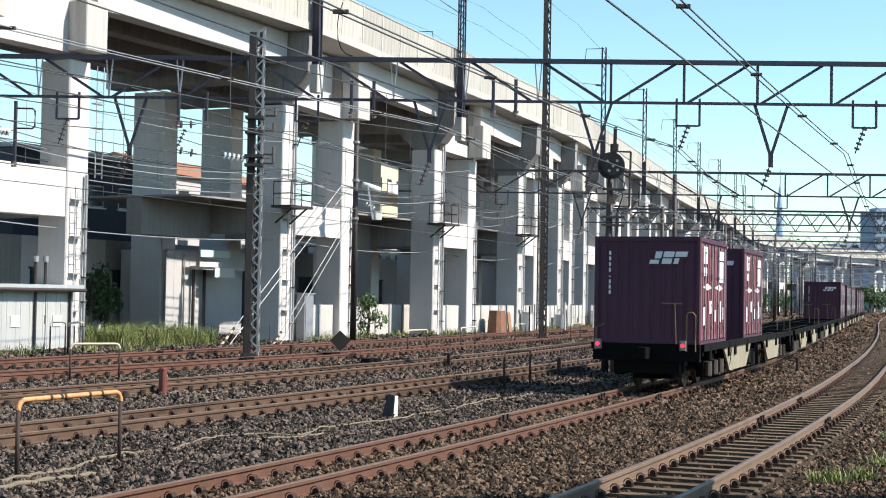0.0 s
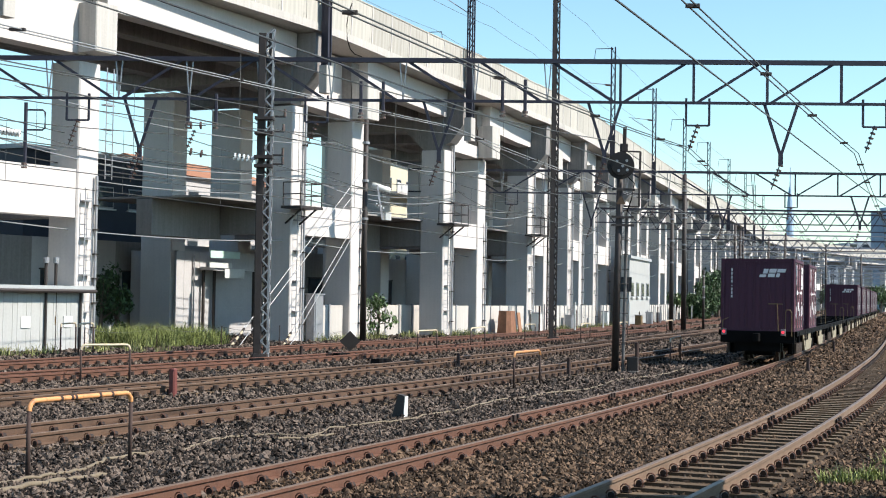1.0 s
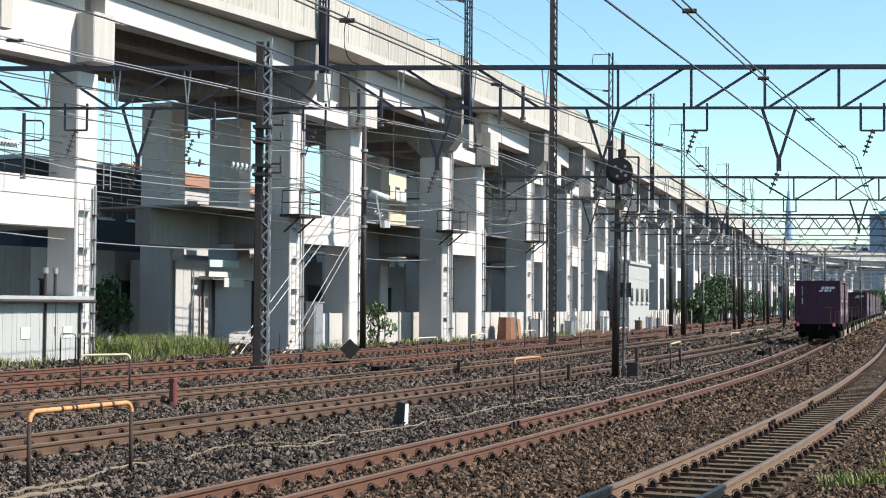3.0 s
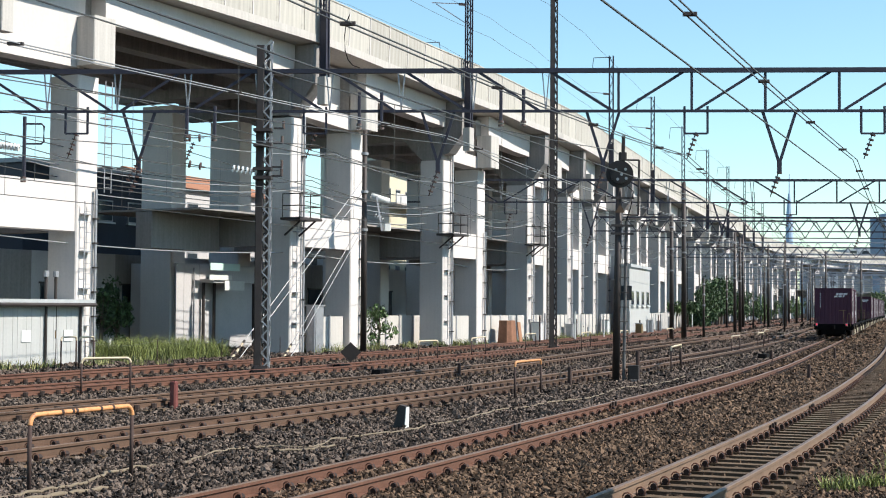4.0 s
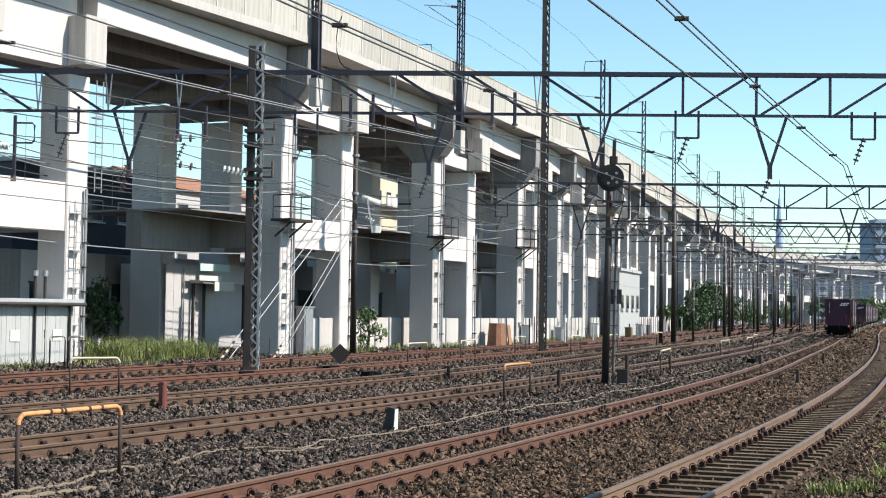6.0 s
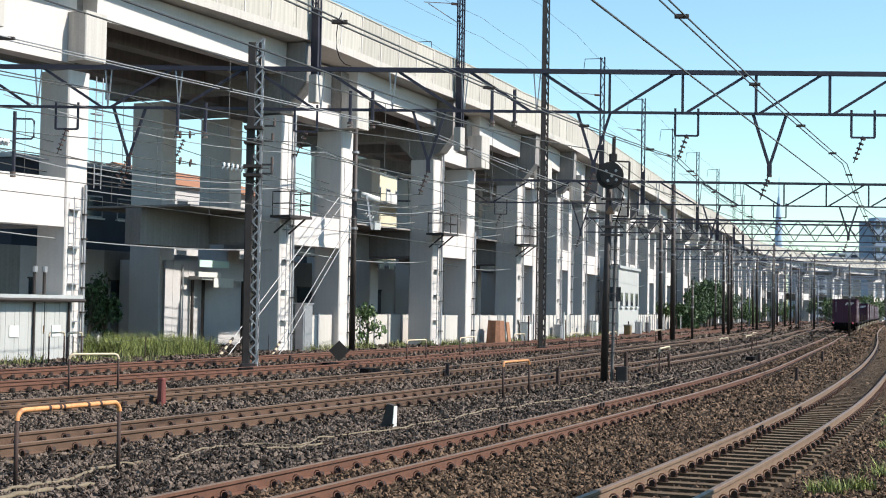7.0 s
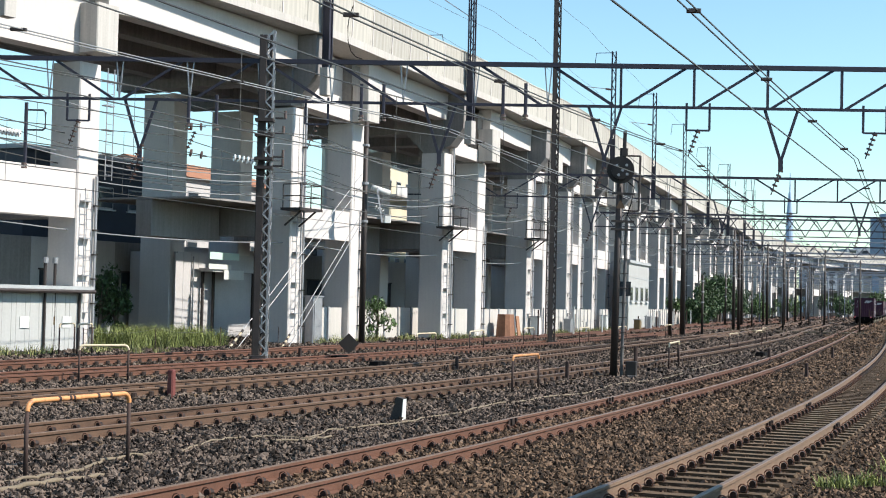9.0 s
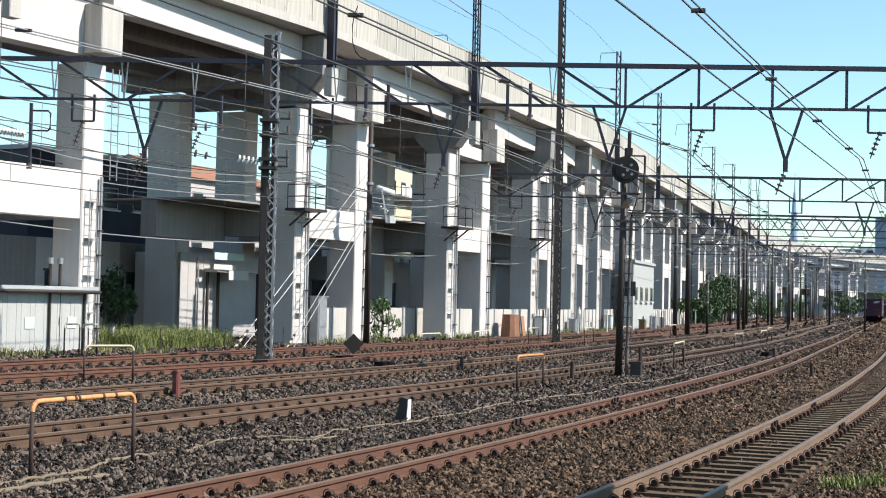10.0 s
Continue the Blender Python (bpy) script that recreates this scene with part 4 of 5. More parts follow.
for s in (36.2, 56.2, 71.6, 105.9, 129.2, 153, 177.6, 200.7, 224.3, 248, 272):
    deck_mast(s, 0.42, 12.3, 22.6, -1.4)
for s in (69, 93.8, 119.5, 144.3, 168, 192, 216, 240):
    deck_mast(s, -11.6, 14.6, 22.2, 1.4)


# ---- overhead wires ----
SUPPORT_Y = (6, 49, 91, 139, 176, 213, 260, 318)


def catenary(key, stagger, z_top, label):
    p = TRACK[key]
    root = thing("overhead_wire", pose(0, 0, 0), label, "overhead wire", "overhead lines of the tracks")
    top, low, drop = [], [], Shape()
    for y0, y1 in zip(SUPPORT_Y, SUPPORT_Y[1:]):
        s0, s1 = p.s_of(max(y0, p.p[0, 1])), p.s_of(y1)
        n = 14
        for i in range(n):
            u = i / n
            a, b = p.at(s0, stagger), p.at(s1, stagger)
            x, y = a[0] + (b[0] - a[0]) * u, a[1] + (b[1] - a[1]) * u
            top.append((x, y, z_top - 4 * 0.7 * u * (1 - u)))
            low.append((x, y, 5.12))
            if i % 2 == 1:
                drop.tube((x, y, 5.12), (x, y, top[-1][2]), 0.006, 4, caps=False)
    part("contact_wire", Shape().line(low, 0.013, 5), WIRE, root)
    if key not in "ab":
        part("messenger_wire", Shape().line(top, 0.015, 5), WIRE, root)
        tagged(part("dropper", drop, WIRE, root), kind="stuff")


for key, st, zt in (("a", 0.35, 6.8), ("b", -0.2, 7.2), ("c", 0.1, 7.3), ("d", 0.0, 7.4), ("e", -0.1, 7.4), ("f", 0.1, 7.3)):
    catenary(key, st, zt, "messenger and contact wire strung above a track")


def feeder(name, key, off, z, sag, r, label, ys=SUPPORT_Y, twin=0.0, mt=None):
    p = TRACK[key] if key else VIA
    root = thing(name, pose(0, 0, 0), label, "cable", "feeder cables")
    for k in ((-1, 1) if twin else (0,)):
        pts = []
        for y0, y1 in zip(ys, ys[1:]):
            s0, s1 = p.s_of(max(y0, p.p[0, 1])), p.s_of(y1)
            a, b = p.at(s0, off + k * twin), p.at(s1, off + k * twin)
            for i in range(12):
                u = i / 12
                pts.append((a[0] + (b[0] - a[0]) * u, a[1] + (b[1] - a[1]) * u, z - 4 * sag * u * (1 - u)))
        part("conductor", Shape().line(pts, r, 5), mt or WIRE, root)
        if k == 1:
            for q in range(1, 40, 2):
                x, y, zz = pts[q]
                part("spacer", Shape().box((x - twin, y, zz), (2 * twin + 0.09, 0.12, 0.06), bevel=0.015), STEEL_DARK, root)


feeder("feeder_cable", "a", -0.80, 7.05, 0.15, 0.016, "pair of heavy dark feeder wires with spacers", twin=0.07)
feeder("feeder_cable", "b", -2.3, 7.2, 0.40, 0.016, "pair of dark feeder wires with spacers", twin=0.09)
feeder("feeder_cable", "d", -0.8, 7.75, 0.15, 0.016, "pair of pale feeder wires high over the sidings", twin=0.13, mt=WIRE_PALE)
feeder("feeder_cable", "f", -1.6, 9.0, 0.4, 0.018, "single feeder wire beside the viaduct")
# a slack jumper between two of the wires
r = thing("jumper_cable", pose(0, 0, 0), "slack black jumper cable looping between two wires", "cable")
part("loop", Shape().line([(-1.55, 25, 7.02), (-1.61, 25, 6.85), (-1.635, 25, 6.65), (-1.625, 25, 6.4), (-1.57, 25, 6.23), (-1.49, 25, 6.14), (-1.37, 25, 6.1)], 0.009, 6), WAGON, r, smooth=True)
# cables carried along the columns
COLS_Y = tuple(VIA.at(s0, FRONT)[1] for s0, s1 in PAIRS[1:14])
for off, z, sag, r, mt in ((-2.3, 6.9, 0.5, 0.024, WIRE_PALE), (-2.2, 7.3, 0.45, 0.02, WIRE), (-2.1, 7.8, 0.5, 0.022, WIRE_PALE), (-1.9, 8.5, 0.5, 0.02, WIRE),
                           (-1.2, 7.6, 0.7, 0.026, WIRE_PALE), (-0.9, 8.0, 0.7, 0.02, WIRE), (0.4, 9.2, 0.6, 0.018, WIRE_PALE), (-1.6, 4.6, 0.3, 0.025, WIRE_PALE)):
    feeder("line_cable", None, off, z, sag, r, "sagging cable carried from column to column", COLS_Y, mt=mt)
for off, z in ((-4.2, 20.0), (-8.2, 20.0), (-4.2, 21.3), (-0.2, 22.0)):
    feeder("viaduct_wire", None, off, z, 0.08, 0.012, "thin overhead wire above the viaduct deck", COLS_Y)


def stay(a, b, mt=None, guard=False):
    root = thing("stay_wire", pose(0, 0, 0), "taut stay wire with a striped guard near the ground", "stay wire", "stay wires")
    part("wire", Shape().line([a, b], 0.02, 6), WIRE_PALE, root)
    if guard:
        va, vb = Vector(a), Vector(b)
        for i in range(6):
            u = 0.012 + i * 0.014
            part("guard_band", Shape().tube(va.lerp(vb, u), va.lerp(vb, u + 0.0135), 0.055, 8), CREAM if i % 2 == 0 else STEEL_DARK, root)


stay((-8.75, 62.0, -0.3), (-3.75, 72.0, 8.2), guard=True)
stay((-8.45, 62.3, -0.3), (-3.75, 72.0, 7.6))
stay((-6.75, 64.2, -0.3), (-3.75, 72.0, 6.2), guard=True)
stay((-6.5, 64.5, -0.3), (-3.75, 72.0, 5.8))


# ---- freight train ----
WAGON_LEN, FLOOR = 20.4, 1.0


def build_wagon():
    root = thing("flat_wagon", pose(0, 0, 0), "black skeletal container flat wagon with pale grey side plates", "freight wagon", "wagons of the train")
    s = Shape()
    for x in (-0.6, 0.6):
        s.box((x, 10.2, 0.86), (0.16, 19.6, 0.26))
    for i in range(11):
        s.box((0, 0.7 + i * 1.9, 0.9), (2.5, 0.18, 0.2))
    s.box((0, 0.45, 0.86), (2.45, 0.22, 0.40)).box((0, 0.9, 0.62), (1.5, 0.9, 0.5)).box((0, 19.95, 0.80), (2.45, 0.22, 0.52))
    for x in (-1.25, 1.25):
        s.box((x, 10.2, 0.98), (0.12, 19.4, 0.16))
    part("frame", s, WAGON, root)
    for x in (-1.27, 1.27):
        for y0, y1 in ((3.7, 9.0), (11.8, 16.6)):
            t = Shape().quads([(x, y0, 0.95), (x, y1, 0.95), (x, y1 - 1.1, 0.30), (x, y0 + 1.1, 0.30), (x * 0.96, y0, 0.95), (x * 0.96, y1, 0.95),
                               (x * 0.96, y1 - 1.1, 0.30), (x * 0.96, y0 + 1.1, 0.30)],
                              [(0, 1, 2, 3), (7, 6, 5, 4), (0, 4, 5, 1), (1, 5, 6, 2), (2, 6, 7, 3), (3, 7, 4, 0)])
            part("side_plate", t, WAGON_GREY, root)
    wheels = []
    for yc in (3.1, 17.3):
        t = Shape()
        for x in (-0.98, 0.98):
            t.box((x, yc, 0.5), (0.14, 2.3, 0.22)).box((x, yc, 0.62), (0.2, 0.6, 0.3))
            for dy in (-0.95, 0.95):
                t.box((x, yc + dy, 0.43), (0.22, 0.34, 0.36), bevel=0.05)
        t.box((0, yc, 0.6), (2.0, 0.4, 0.22))
        part("bogie_frame", t, WAGON, root)
        for dy in (-0.95, 0.95):
            w = Shape().tube((-0.95, 0, 0), (0.95, 0, 0), 0.07, 8)
            for x in (-0.535, 0.535):
                w.disc((x, 0, 0), (1, 0, 0), 0.43, 0.11, 24).disc((x * 0.93, 0, 0), (1, 0, 0), 0.455, 0.03, 24)
                w.disc((x * 1.12, 0, 0), (1, 0, 0), 0.16, 0.06, 12)
            wheels.append(part("wheelset", w, WHEEL, root, at=pose(0, yc + dy, 0.43)))
    for y, z, w in ((0.95, 0.55, 1.6), (1.5, 0.40, 1.0), (9.6, 0.50, 2.3), (10.6, 0.42, 2.3), (11.5, 0.52, 0.9), (19.2, 0.62, 1.7)):
        part("under_gear", Shape().box((0, y, z), (w, 0.5, 0.36), bevel=0.08), WAGON, root)
    for y in (0.15, 20.25):
        part("coupler", Shape().box((0, y, 0.85), (0.22, 0.5, 0.26), bevel=0.04), WAGON, root)
    part("end_handrail", Shape().line([(0.94, 0.28, 0.9), (0.94, 0.28, 1.7), (0.97, 0.28, 1.78), (1.08, 0.28, 1.78), (1.14, 0.28, 1.7), (1.14, 0.28, 0.9)], 0.016, 6), YELLOW, root)
    part("step_rail", Shape().line([(-1.15, 0.28, 0.9), (-1.15, 0.28, 1.4), (-0.95, 0.28, 1.5)], 0.016, 6), YELLOW, root)
    part("pipe_rack", Shape().box((0.60, 0.26, 1.98), (0.46, 0.06, 0.03)).tube((0.70, 0.3, 1.06), (0.66, 0.3, 1.98), 0.012, 6), YELLOW, root)
    for x in (-1.26, 1.26):
        for y in (1.4, 4.5, 5.6, 7.9, 12.4, 14.9, 15.9, 18.9):
            part("stake_pocket", Shape().box((x * 1.01, y, 0.86), (0.10, 0.2, 0.36), bevel=0.02), WAGON, root)
        for y in (4.75, 15.75):
            part("brake_lever", Shape().tube((x, y, 0.45), (x, y + 0.35, 0.85), 0.025), WAGON, root)
        for y in (2.15, 3.1, 4.05, 16.35, 17.3, 18.25):
            part("axle_box", Shape().box((x * 0.9, y, 0.45), (0.16, 0.3, 0.34), bevel=0.05), WHEEL, root)
    return root, wheels


def build_container():
    root = thing("freight_container", pose(0, 0, 0), "wine red steel freight container with white markings", "container", "containers on the train")
    w, ln, h = 2.45, 4.1, 2.5
    s = Shape().box((0, ln / 2, h / 2), (w - 0.08, ln - 0.08, h - 0.06))
    part("body", s, CONTAINER, root)
    # pressed ribs of the ends and the far side
    rib = Shape().box((0, 0, 0), (0.16, 0.026, h - 0.3), bevel=0.012).mesh("rib", CONTAINER)
    for i in range(9):
        for y in (0.034, ln - 0.034):
            part("rib", rib, None, root, at=pose(-1.0 + i * 0.25, y, h / 2))
    for i in range(8):
        part("rib", rib, None, root, at=pose(-w / 2 + 0.034, 0.45 + i * 0.4, h / 2, 0, 0, 90))
    f = Shape()
    for x in (-w / 2 + 0.05, w / 2 - 0.05):
        for y in (0.05, ln - 0.05):
            f.box((x, y, h / 2), (0.1, 0.1, h), bevel=0.02)
        f.box((x, ln / 2, 0.06), (0.1, ln - 0.2, 0.12)).box((x, ln / 2, h - 0.05), (0.1, ln - 0.2, 0.1))
    for y in (0.05, ln - 0.05):
        f.box((0, y, 0.06), (w - 0.2, 0.1, 0.12)).box((0, y, h - 0.05), (w - 0.2, 0.1, 0.1))
    part("corner_frame", f, CONTAINER, root)
    x = w / 2
    # the side: a pair of doors with lock rods, and the fixed wall
    for i, y0 in enumerate((0.14, 1.13, 2.12, 3.11)):
        d = Shape().box((x - 0.03, y0 + 0.42, h / 2), (0.05, 0.80, h - 0.3), bevel=0.01)
        for k in range(3):
            d.box((x - 0.004, y0 + 0.2 + 0.22 * k, h / 2), (0.02, 0.1, h - 0.5))
        part("door_leaf", d, CONT_SUN_SIDE, root, "faded ribbed door leaf, coloured lighter for the sun on it")
        part("lock_rod", Shape().tube((x + 0.015, y0 + 0.42, 0.15), (x + 0.015, y0 + 0.42, h - 0.15), 0.02), CONT_GREY, root, "grey steel lock rod")
    for y in (0.35, ln - 0.35):
        for sx in (-1, 1):
            part("corner_foot", Shape().box((sx * (w / 2 - 0.12), y, -0.03), (0.22, 0.3, 0.08), bevel=0.02), CONT_GREY, root)
    for y in (0.62, 1.6, 2.6, 3.55):
        for z in (0.45, 0.95, 1.6, 2.15):
            part("rod_clamp", Shape().box((x + 0.02, y - 0.06, z), (0.05, 0.12, 0.05)), CONT_GREY, root)
    marks = [(0.62, 2.1, 0.5, 0.4), (0.62, 1.72, 0.42, 0.2), (0.5, 0.7, 0.3, 0.42), (1.4, 0.9, 0.34, 0.3), (2.1, 0.7, 0.16, 0.28), (3.05, 1.75, 0.62, 0.5),
             (3.1, 2.15, 0.7, 0.22), (2.95, 0.8, 0.16, 0.5), (3.35, 0.75, 0.10, 0.3)]
    for y, z, a, b in marks:
        part("marking", Shape().box((x + 0.012, y, z), (0.012, a, b)), CONT_WHITE, root, "white lettering bar")
    for y in (0.95, 2.7):
        g = Shape().quads([(x + 0.014, y - 0.62, 1.36), (x + 0.014, y, 1.29), (x + 0.014, y + 0.62, 1.36), (x + 0.014, y, 1.45),
                           (x + 0.004, y - 0.62, 1.36), (x + 0.004, y, 1.29), (x + 0.004, y + 0.62, 1.36), (x + 0.004, y, 1.45)],
                          [(0, 1, 2, 3), (0, 4, 5, 1), (1, 5, 6, 2), (2, 6, 7, 3), (3, 7, 4, 0)])
        part("marking", g, CONT_WHITE, root, "white pointed bar")
    # end logo in slanted pieces, and a column of number bars
    lg = Shape()
    for x0, x1, z0, z1 in ((0.08, 0.29, 1.88, 1.97), (0.17, 0.32, 2.0, 2.16), (0.36, 0.58, 1.88, 2.0), (0.36, 0.60, 2.03, 2.16), (0.63, 0.74, 1.88, 2.01), (0.63, 0.90, 2.04, 2.16)):
        k = 0.25
        lg.quads([(x0 + k * (z0 - 2), -0.004, z0), (x1 + k * (z0 - 2), -0.004, z0), (x1 + k * (z1 - 2), -0.004, z1), (x0 + k * (z1 - 2), -0.004, z1),
                  (x0 + k * (z0 - 2), 0.02, z0), (x1 + k * (z0 - 2), 0.02, z0), (x1 + k * (z1 - 2), 0.02, z1), (x0 + k * (z1 - 2), 0.02, z1)],
                 [(0, 1, 2, 3), (0, 4, 5, 1), (1, 5, 6, 2), (2, 6, 7, 3), (3, 7, 4, 0)])
    part("logo", lg, CONT_WHITE, root, "white slanted mark of plain bars")
    for k, z in enumerate((2.12, 1.99, 1.86, 1.73, 1.58, 1.46, 1.34, 1.22)):
        hh = 0.02 if k == 4 else 0.09
        part("number_bar", Shape().box((-0.86, 0.0, z), (0.045, 0.012, hh)), CONT_WHITE, root, "white number bar")
    return root


WAGON0, WAGON_WHEELS = build_wagon()
WAGONS = [WAGON0] + [copy_thing(WAGON0, pose(0, 0, 0)) for _ in range(7)]
for x in (-1.10, 0.86):
    lp = part("tail_lamp", Shape().box((x, 0.28, 1.03), (0.16, 0.10, 0.22), bevel=0.02), CONT_GREY, WAGON0, "grey tail lamp housing")
    part("lens", Shape().disc((x, 0.22, 1.03), (0, 1, 0), 0.045, 0.03, 14), TAIL, lp, "glowing red lens")
CONTAINER0 = build_container()
# the slot of each container: wagon, place of five
SLOTS = [(0, 0), (0, 1.85), (3, 2), (3, 3.2), (4, 1), (4, 2), (4, 3), (5, 0), (5, 1), (5, 2), (6, 0), (6, 2), (6, 3), (7, 0), (7, 1), (7, 3)]
CONTAINERS = [CONTAINER0] + [copy_thing(CONTAINER0, pose(0, 0, 0)) for _ in SLOTS[1:]]
for w in WAGONS[1:]:
    tagged(w, "skeletal container flat wagon coupled in the train")


def train_s(t):
    """Arc length of the train's rear end on its track."""
    return TRACK["b"].s_of(33.2 + 15.9 * t + 0.16 * t * t)


def wagon_pose(rear):
    p = TRACK["b"]
    xa, ya, _ = p.at(rear + 3.1)
    xb, yb, _ = p.at(rear + 17.3)
    a = math.atan2(xb - xa, yb - ya)
    return pose(xa - 3.1 * math.sin(a), ya - 3.1 * math.cos(a), dip("b", ya), 0, 0, -math.degrees(a))


# ---- buildings beyond the viaduct ----
def house(s, off, w, d, h, mt, label, floors, win=True, roof=0.0, mat_roof=None):
    root = thing("house", place(s, off, -0.3), label, "house", "houses behind the viaduct")
    part("wall", Shape().box((-d / 2, w / 2, h / 2), (d, w, h)), mt, root)
    if roof:
        r = Shape().quads([(0.4, -0.4, h), (0.4, w + 0.4, h), (-d - 0.4, w + 0.4, h), (-d - 0.4, -0.4, h), (-d / 2, -0.4, h + roof), (-d / 2, w + 0.4, h + roof)],
                          [(0, 1, 5, 4), (2, 3, 4, 5), (1, 2, 5), (3, 0, 4), (3, 2, 1, 0)])
        part("roof", r, mat_roof or SHEDROOF, root)
    else:
        part("roof", Shape().box((-d / 2, w / 2, h + 0.12), (d + 0.3, w + 0.3, 0.24)), mat_roof or SHEDROOF, root)
    if win:
        n = max(1, int(w / 2.6))
        for f in range(floors):
            z = (f + 0.55) * h / floors
            for i in range(n):
                y = (i + 0.5) * w / n
                p = part("window", Shape().box((0.0, y, z), (0.08, 1.3, 1.25)), STEEL_GREY, root)
                part("pane", Shape().box((0.035, y, z), (0.06, 1.14, 1.08)), GLASS, p)
                part("sill", Shape().box((0.08, y, z - 0.68), (0.2, 1.5, 0.08)), WHITE, p)
            if floors > 2:
                b = part("balcony", Shape().box((0.5, w / 2, z - 0.8), (1.0, w * 0.9, 0.14)), PAINTED, root)
                part("parapet", Shape().box((0.95, w / 2, z - 0.35), (0.1, w * 0.9, 0.9)), WHITE, b)
        part("end_window", Shape().box((-d / 2, -0.02, h * 0.62), (1.4, 0.08, 1.2)), GLASS, root)
    return root


house(57.0, -19, 10.4, 9, 9.9, NAVY, "dark navy clad house behind the viaduct", 2)
house(79.5, -24, 14, 9, 10.2, PANEL_GREY, "grey three-storey building with an orange tiled roof", 3, roof=1.6, mat_roof=BRICKRED)
house(95.0, -22, 8.5, 8, 7.2, PANEL_GREY, "pale grey house with a pitched roof", 2, roof=2.2)
house(40.0, -21, 10, 8, 7.4, PANEL_GREY, "grey rendered house with a pitched roof", 2, roof=2.0)
house(117.0, -22, 17, 6, 17.5, CREAM_WALL, "cream apartment block with rows of balconies", 5)
house(142.0, -22, 12, 9, 8.0, FARWALL, "pale two-storey house with pitched roof", 2, roof=2.0)
house(160.0, -24, 14, 9, 10.0, SIDING, "white three-storey house with balconies", 3)
house(182.0, -22, 12, 9, 7.6, FARWALL_B, "blue-grey house beyond the viaduct", 2, roof=2.4)
house(206.0, -26, 18, 10, 12.0, FARWALL, "pale apartment block beyond the viaduct", 4)
house(12.0, -20, 20, 9, 9.0, FARWALL, "grey house beside the viaduct", 2)
house(113.0, 0.8, 11.5, 1.0, 5.7, SIDING, "small white trackside building with tall windows", 1)


def far_block(x, y, w, d, h, mt, label, rows, cols):
    root = thing("apartment_building", pose(x, y, -0.3, 0, 0, 8), label, "building", "far buildings")
    part("wall", Shape().box((0, 0, h / 2), (w, d, h)), mt, root)
    part("roof", Shape().box((0, 0, h + 0.6), (w * 0.5, d * 0.5, 1.2)), mt, root)
    for r in range(rows):
        for c in range(cols):
            part("window", Shape().box((-w / 2 + (c + 0.5) * w / cols, -d / 2 - 0.05, (r + 0.6) * h / rows), (w / cols * 0.55, 0.3, h / rows * 0.45)), GLASS, root)


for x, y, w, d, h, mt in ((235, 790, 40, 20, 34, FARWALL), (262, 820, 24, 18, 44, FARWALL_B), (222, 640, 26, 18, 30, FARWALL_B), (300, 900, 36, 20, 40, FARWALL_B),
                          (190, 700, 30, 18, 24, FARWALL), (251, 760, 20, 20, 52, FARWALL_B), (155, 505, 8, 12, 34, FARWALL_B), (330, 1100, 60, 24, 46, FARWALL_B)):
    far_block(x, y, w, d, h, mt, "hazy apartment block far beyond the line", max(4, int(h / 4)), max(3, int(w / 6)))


def tower():
    root = thing("broadcast_tower", pose(287, 1200, 0), "very tall slender pale blue tower in the haze", "tower")
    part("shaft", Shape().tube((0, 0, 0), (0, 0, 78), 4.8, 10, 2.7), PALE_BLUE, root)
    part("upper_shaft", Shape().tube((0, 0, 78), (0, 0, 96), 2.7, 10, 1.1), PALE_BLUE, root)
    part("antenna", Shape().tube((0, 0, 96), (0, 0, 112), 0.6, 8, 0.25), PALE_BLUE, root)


tower()


# ---- insulators strung beside the near mast ----
def strain_insulator(a, b, n, r, mt, label):
    root = thing("strain_insulator", pose(0, 0, 0), label, "insulator", "insulators on the overhead line")
    va, vb = Vector(a), Vector(b)
    part("rod", Shape().tube(va, vb, 0.018, 6), WIRE, root)
    for i in range(n):
        c = va.lerp(vb, (i + 0.5) / n)
        part("shed", Shape().disc(c, vb - va, r, 0.05, 12), mt, root)


strain_insulator((-6.95, 49.0, 6.6), (-6.1, 49.3, 6.5), 6, 0.12, INSUL_W, "string of white porcelain insulators anchored to a mast")
strain_insulator((-8.5, 48.9, 7.6), (-7.85, 48.9, 7.6), 2, 0.13, INSUL, "dark disc insulators on an anchored wire")
strain_insulator((-8.5, 48.9, 6.75), (-7.8, 48.9, 6.62), 2, 0.13, INSUL, "dark disc insulators on an anchored wire")
strain_insulator((-8.2, 48.9, 7.45), (-8.45, 48.9, 6.85), 5, 0.07, INSUL, "short hanging string of dark insulators")
strain_insulator((-9.9, 48.8, 7.0), (-10.4, 48.8, 6.1), 6, 0.08, INSUL, "short hanging string of dark insulators")
strain_insulator((-15.8, 49.6, 7.5), (-14.2, 49.6, 7.3), 14, 0.13, INSUL_W, "pale strain insulator on an anchored wire")
strain_insulator((-3.76, 80, 8.07), (-2.83, 80, 7.69), 7, 0.15, INSUL_W, "fat white strain insulator beside a mast")
strain_insulator((-3.52, 80, 6.99), (-3.02, 80, 6.69), 4, 0.12, INSUL_W, "white strain insulator beside a mast")
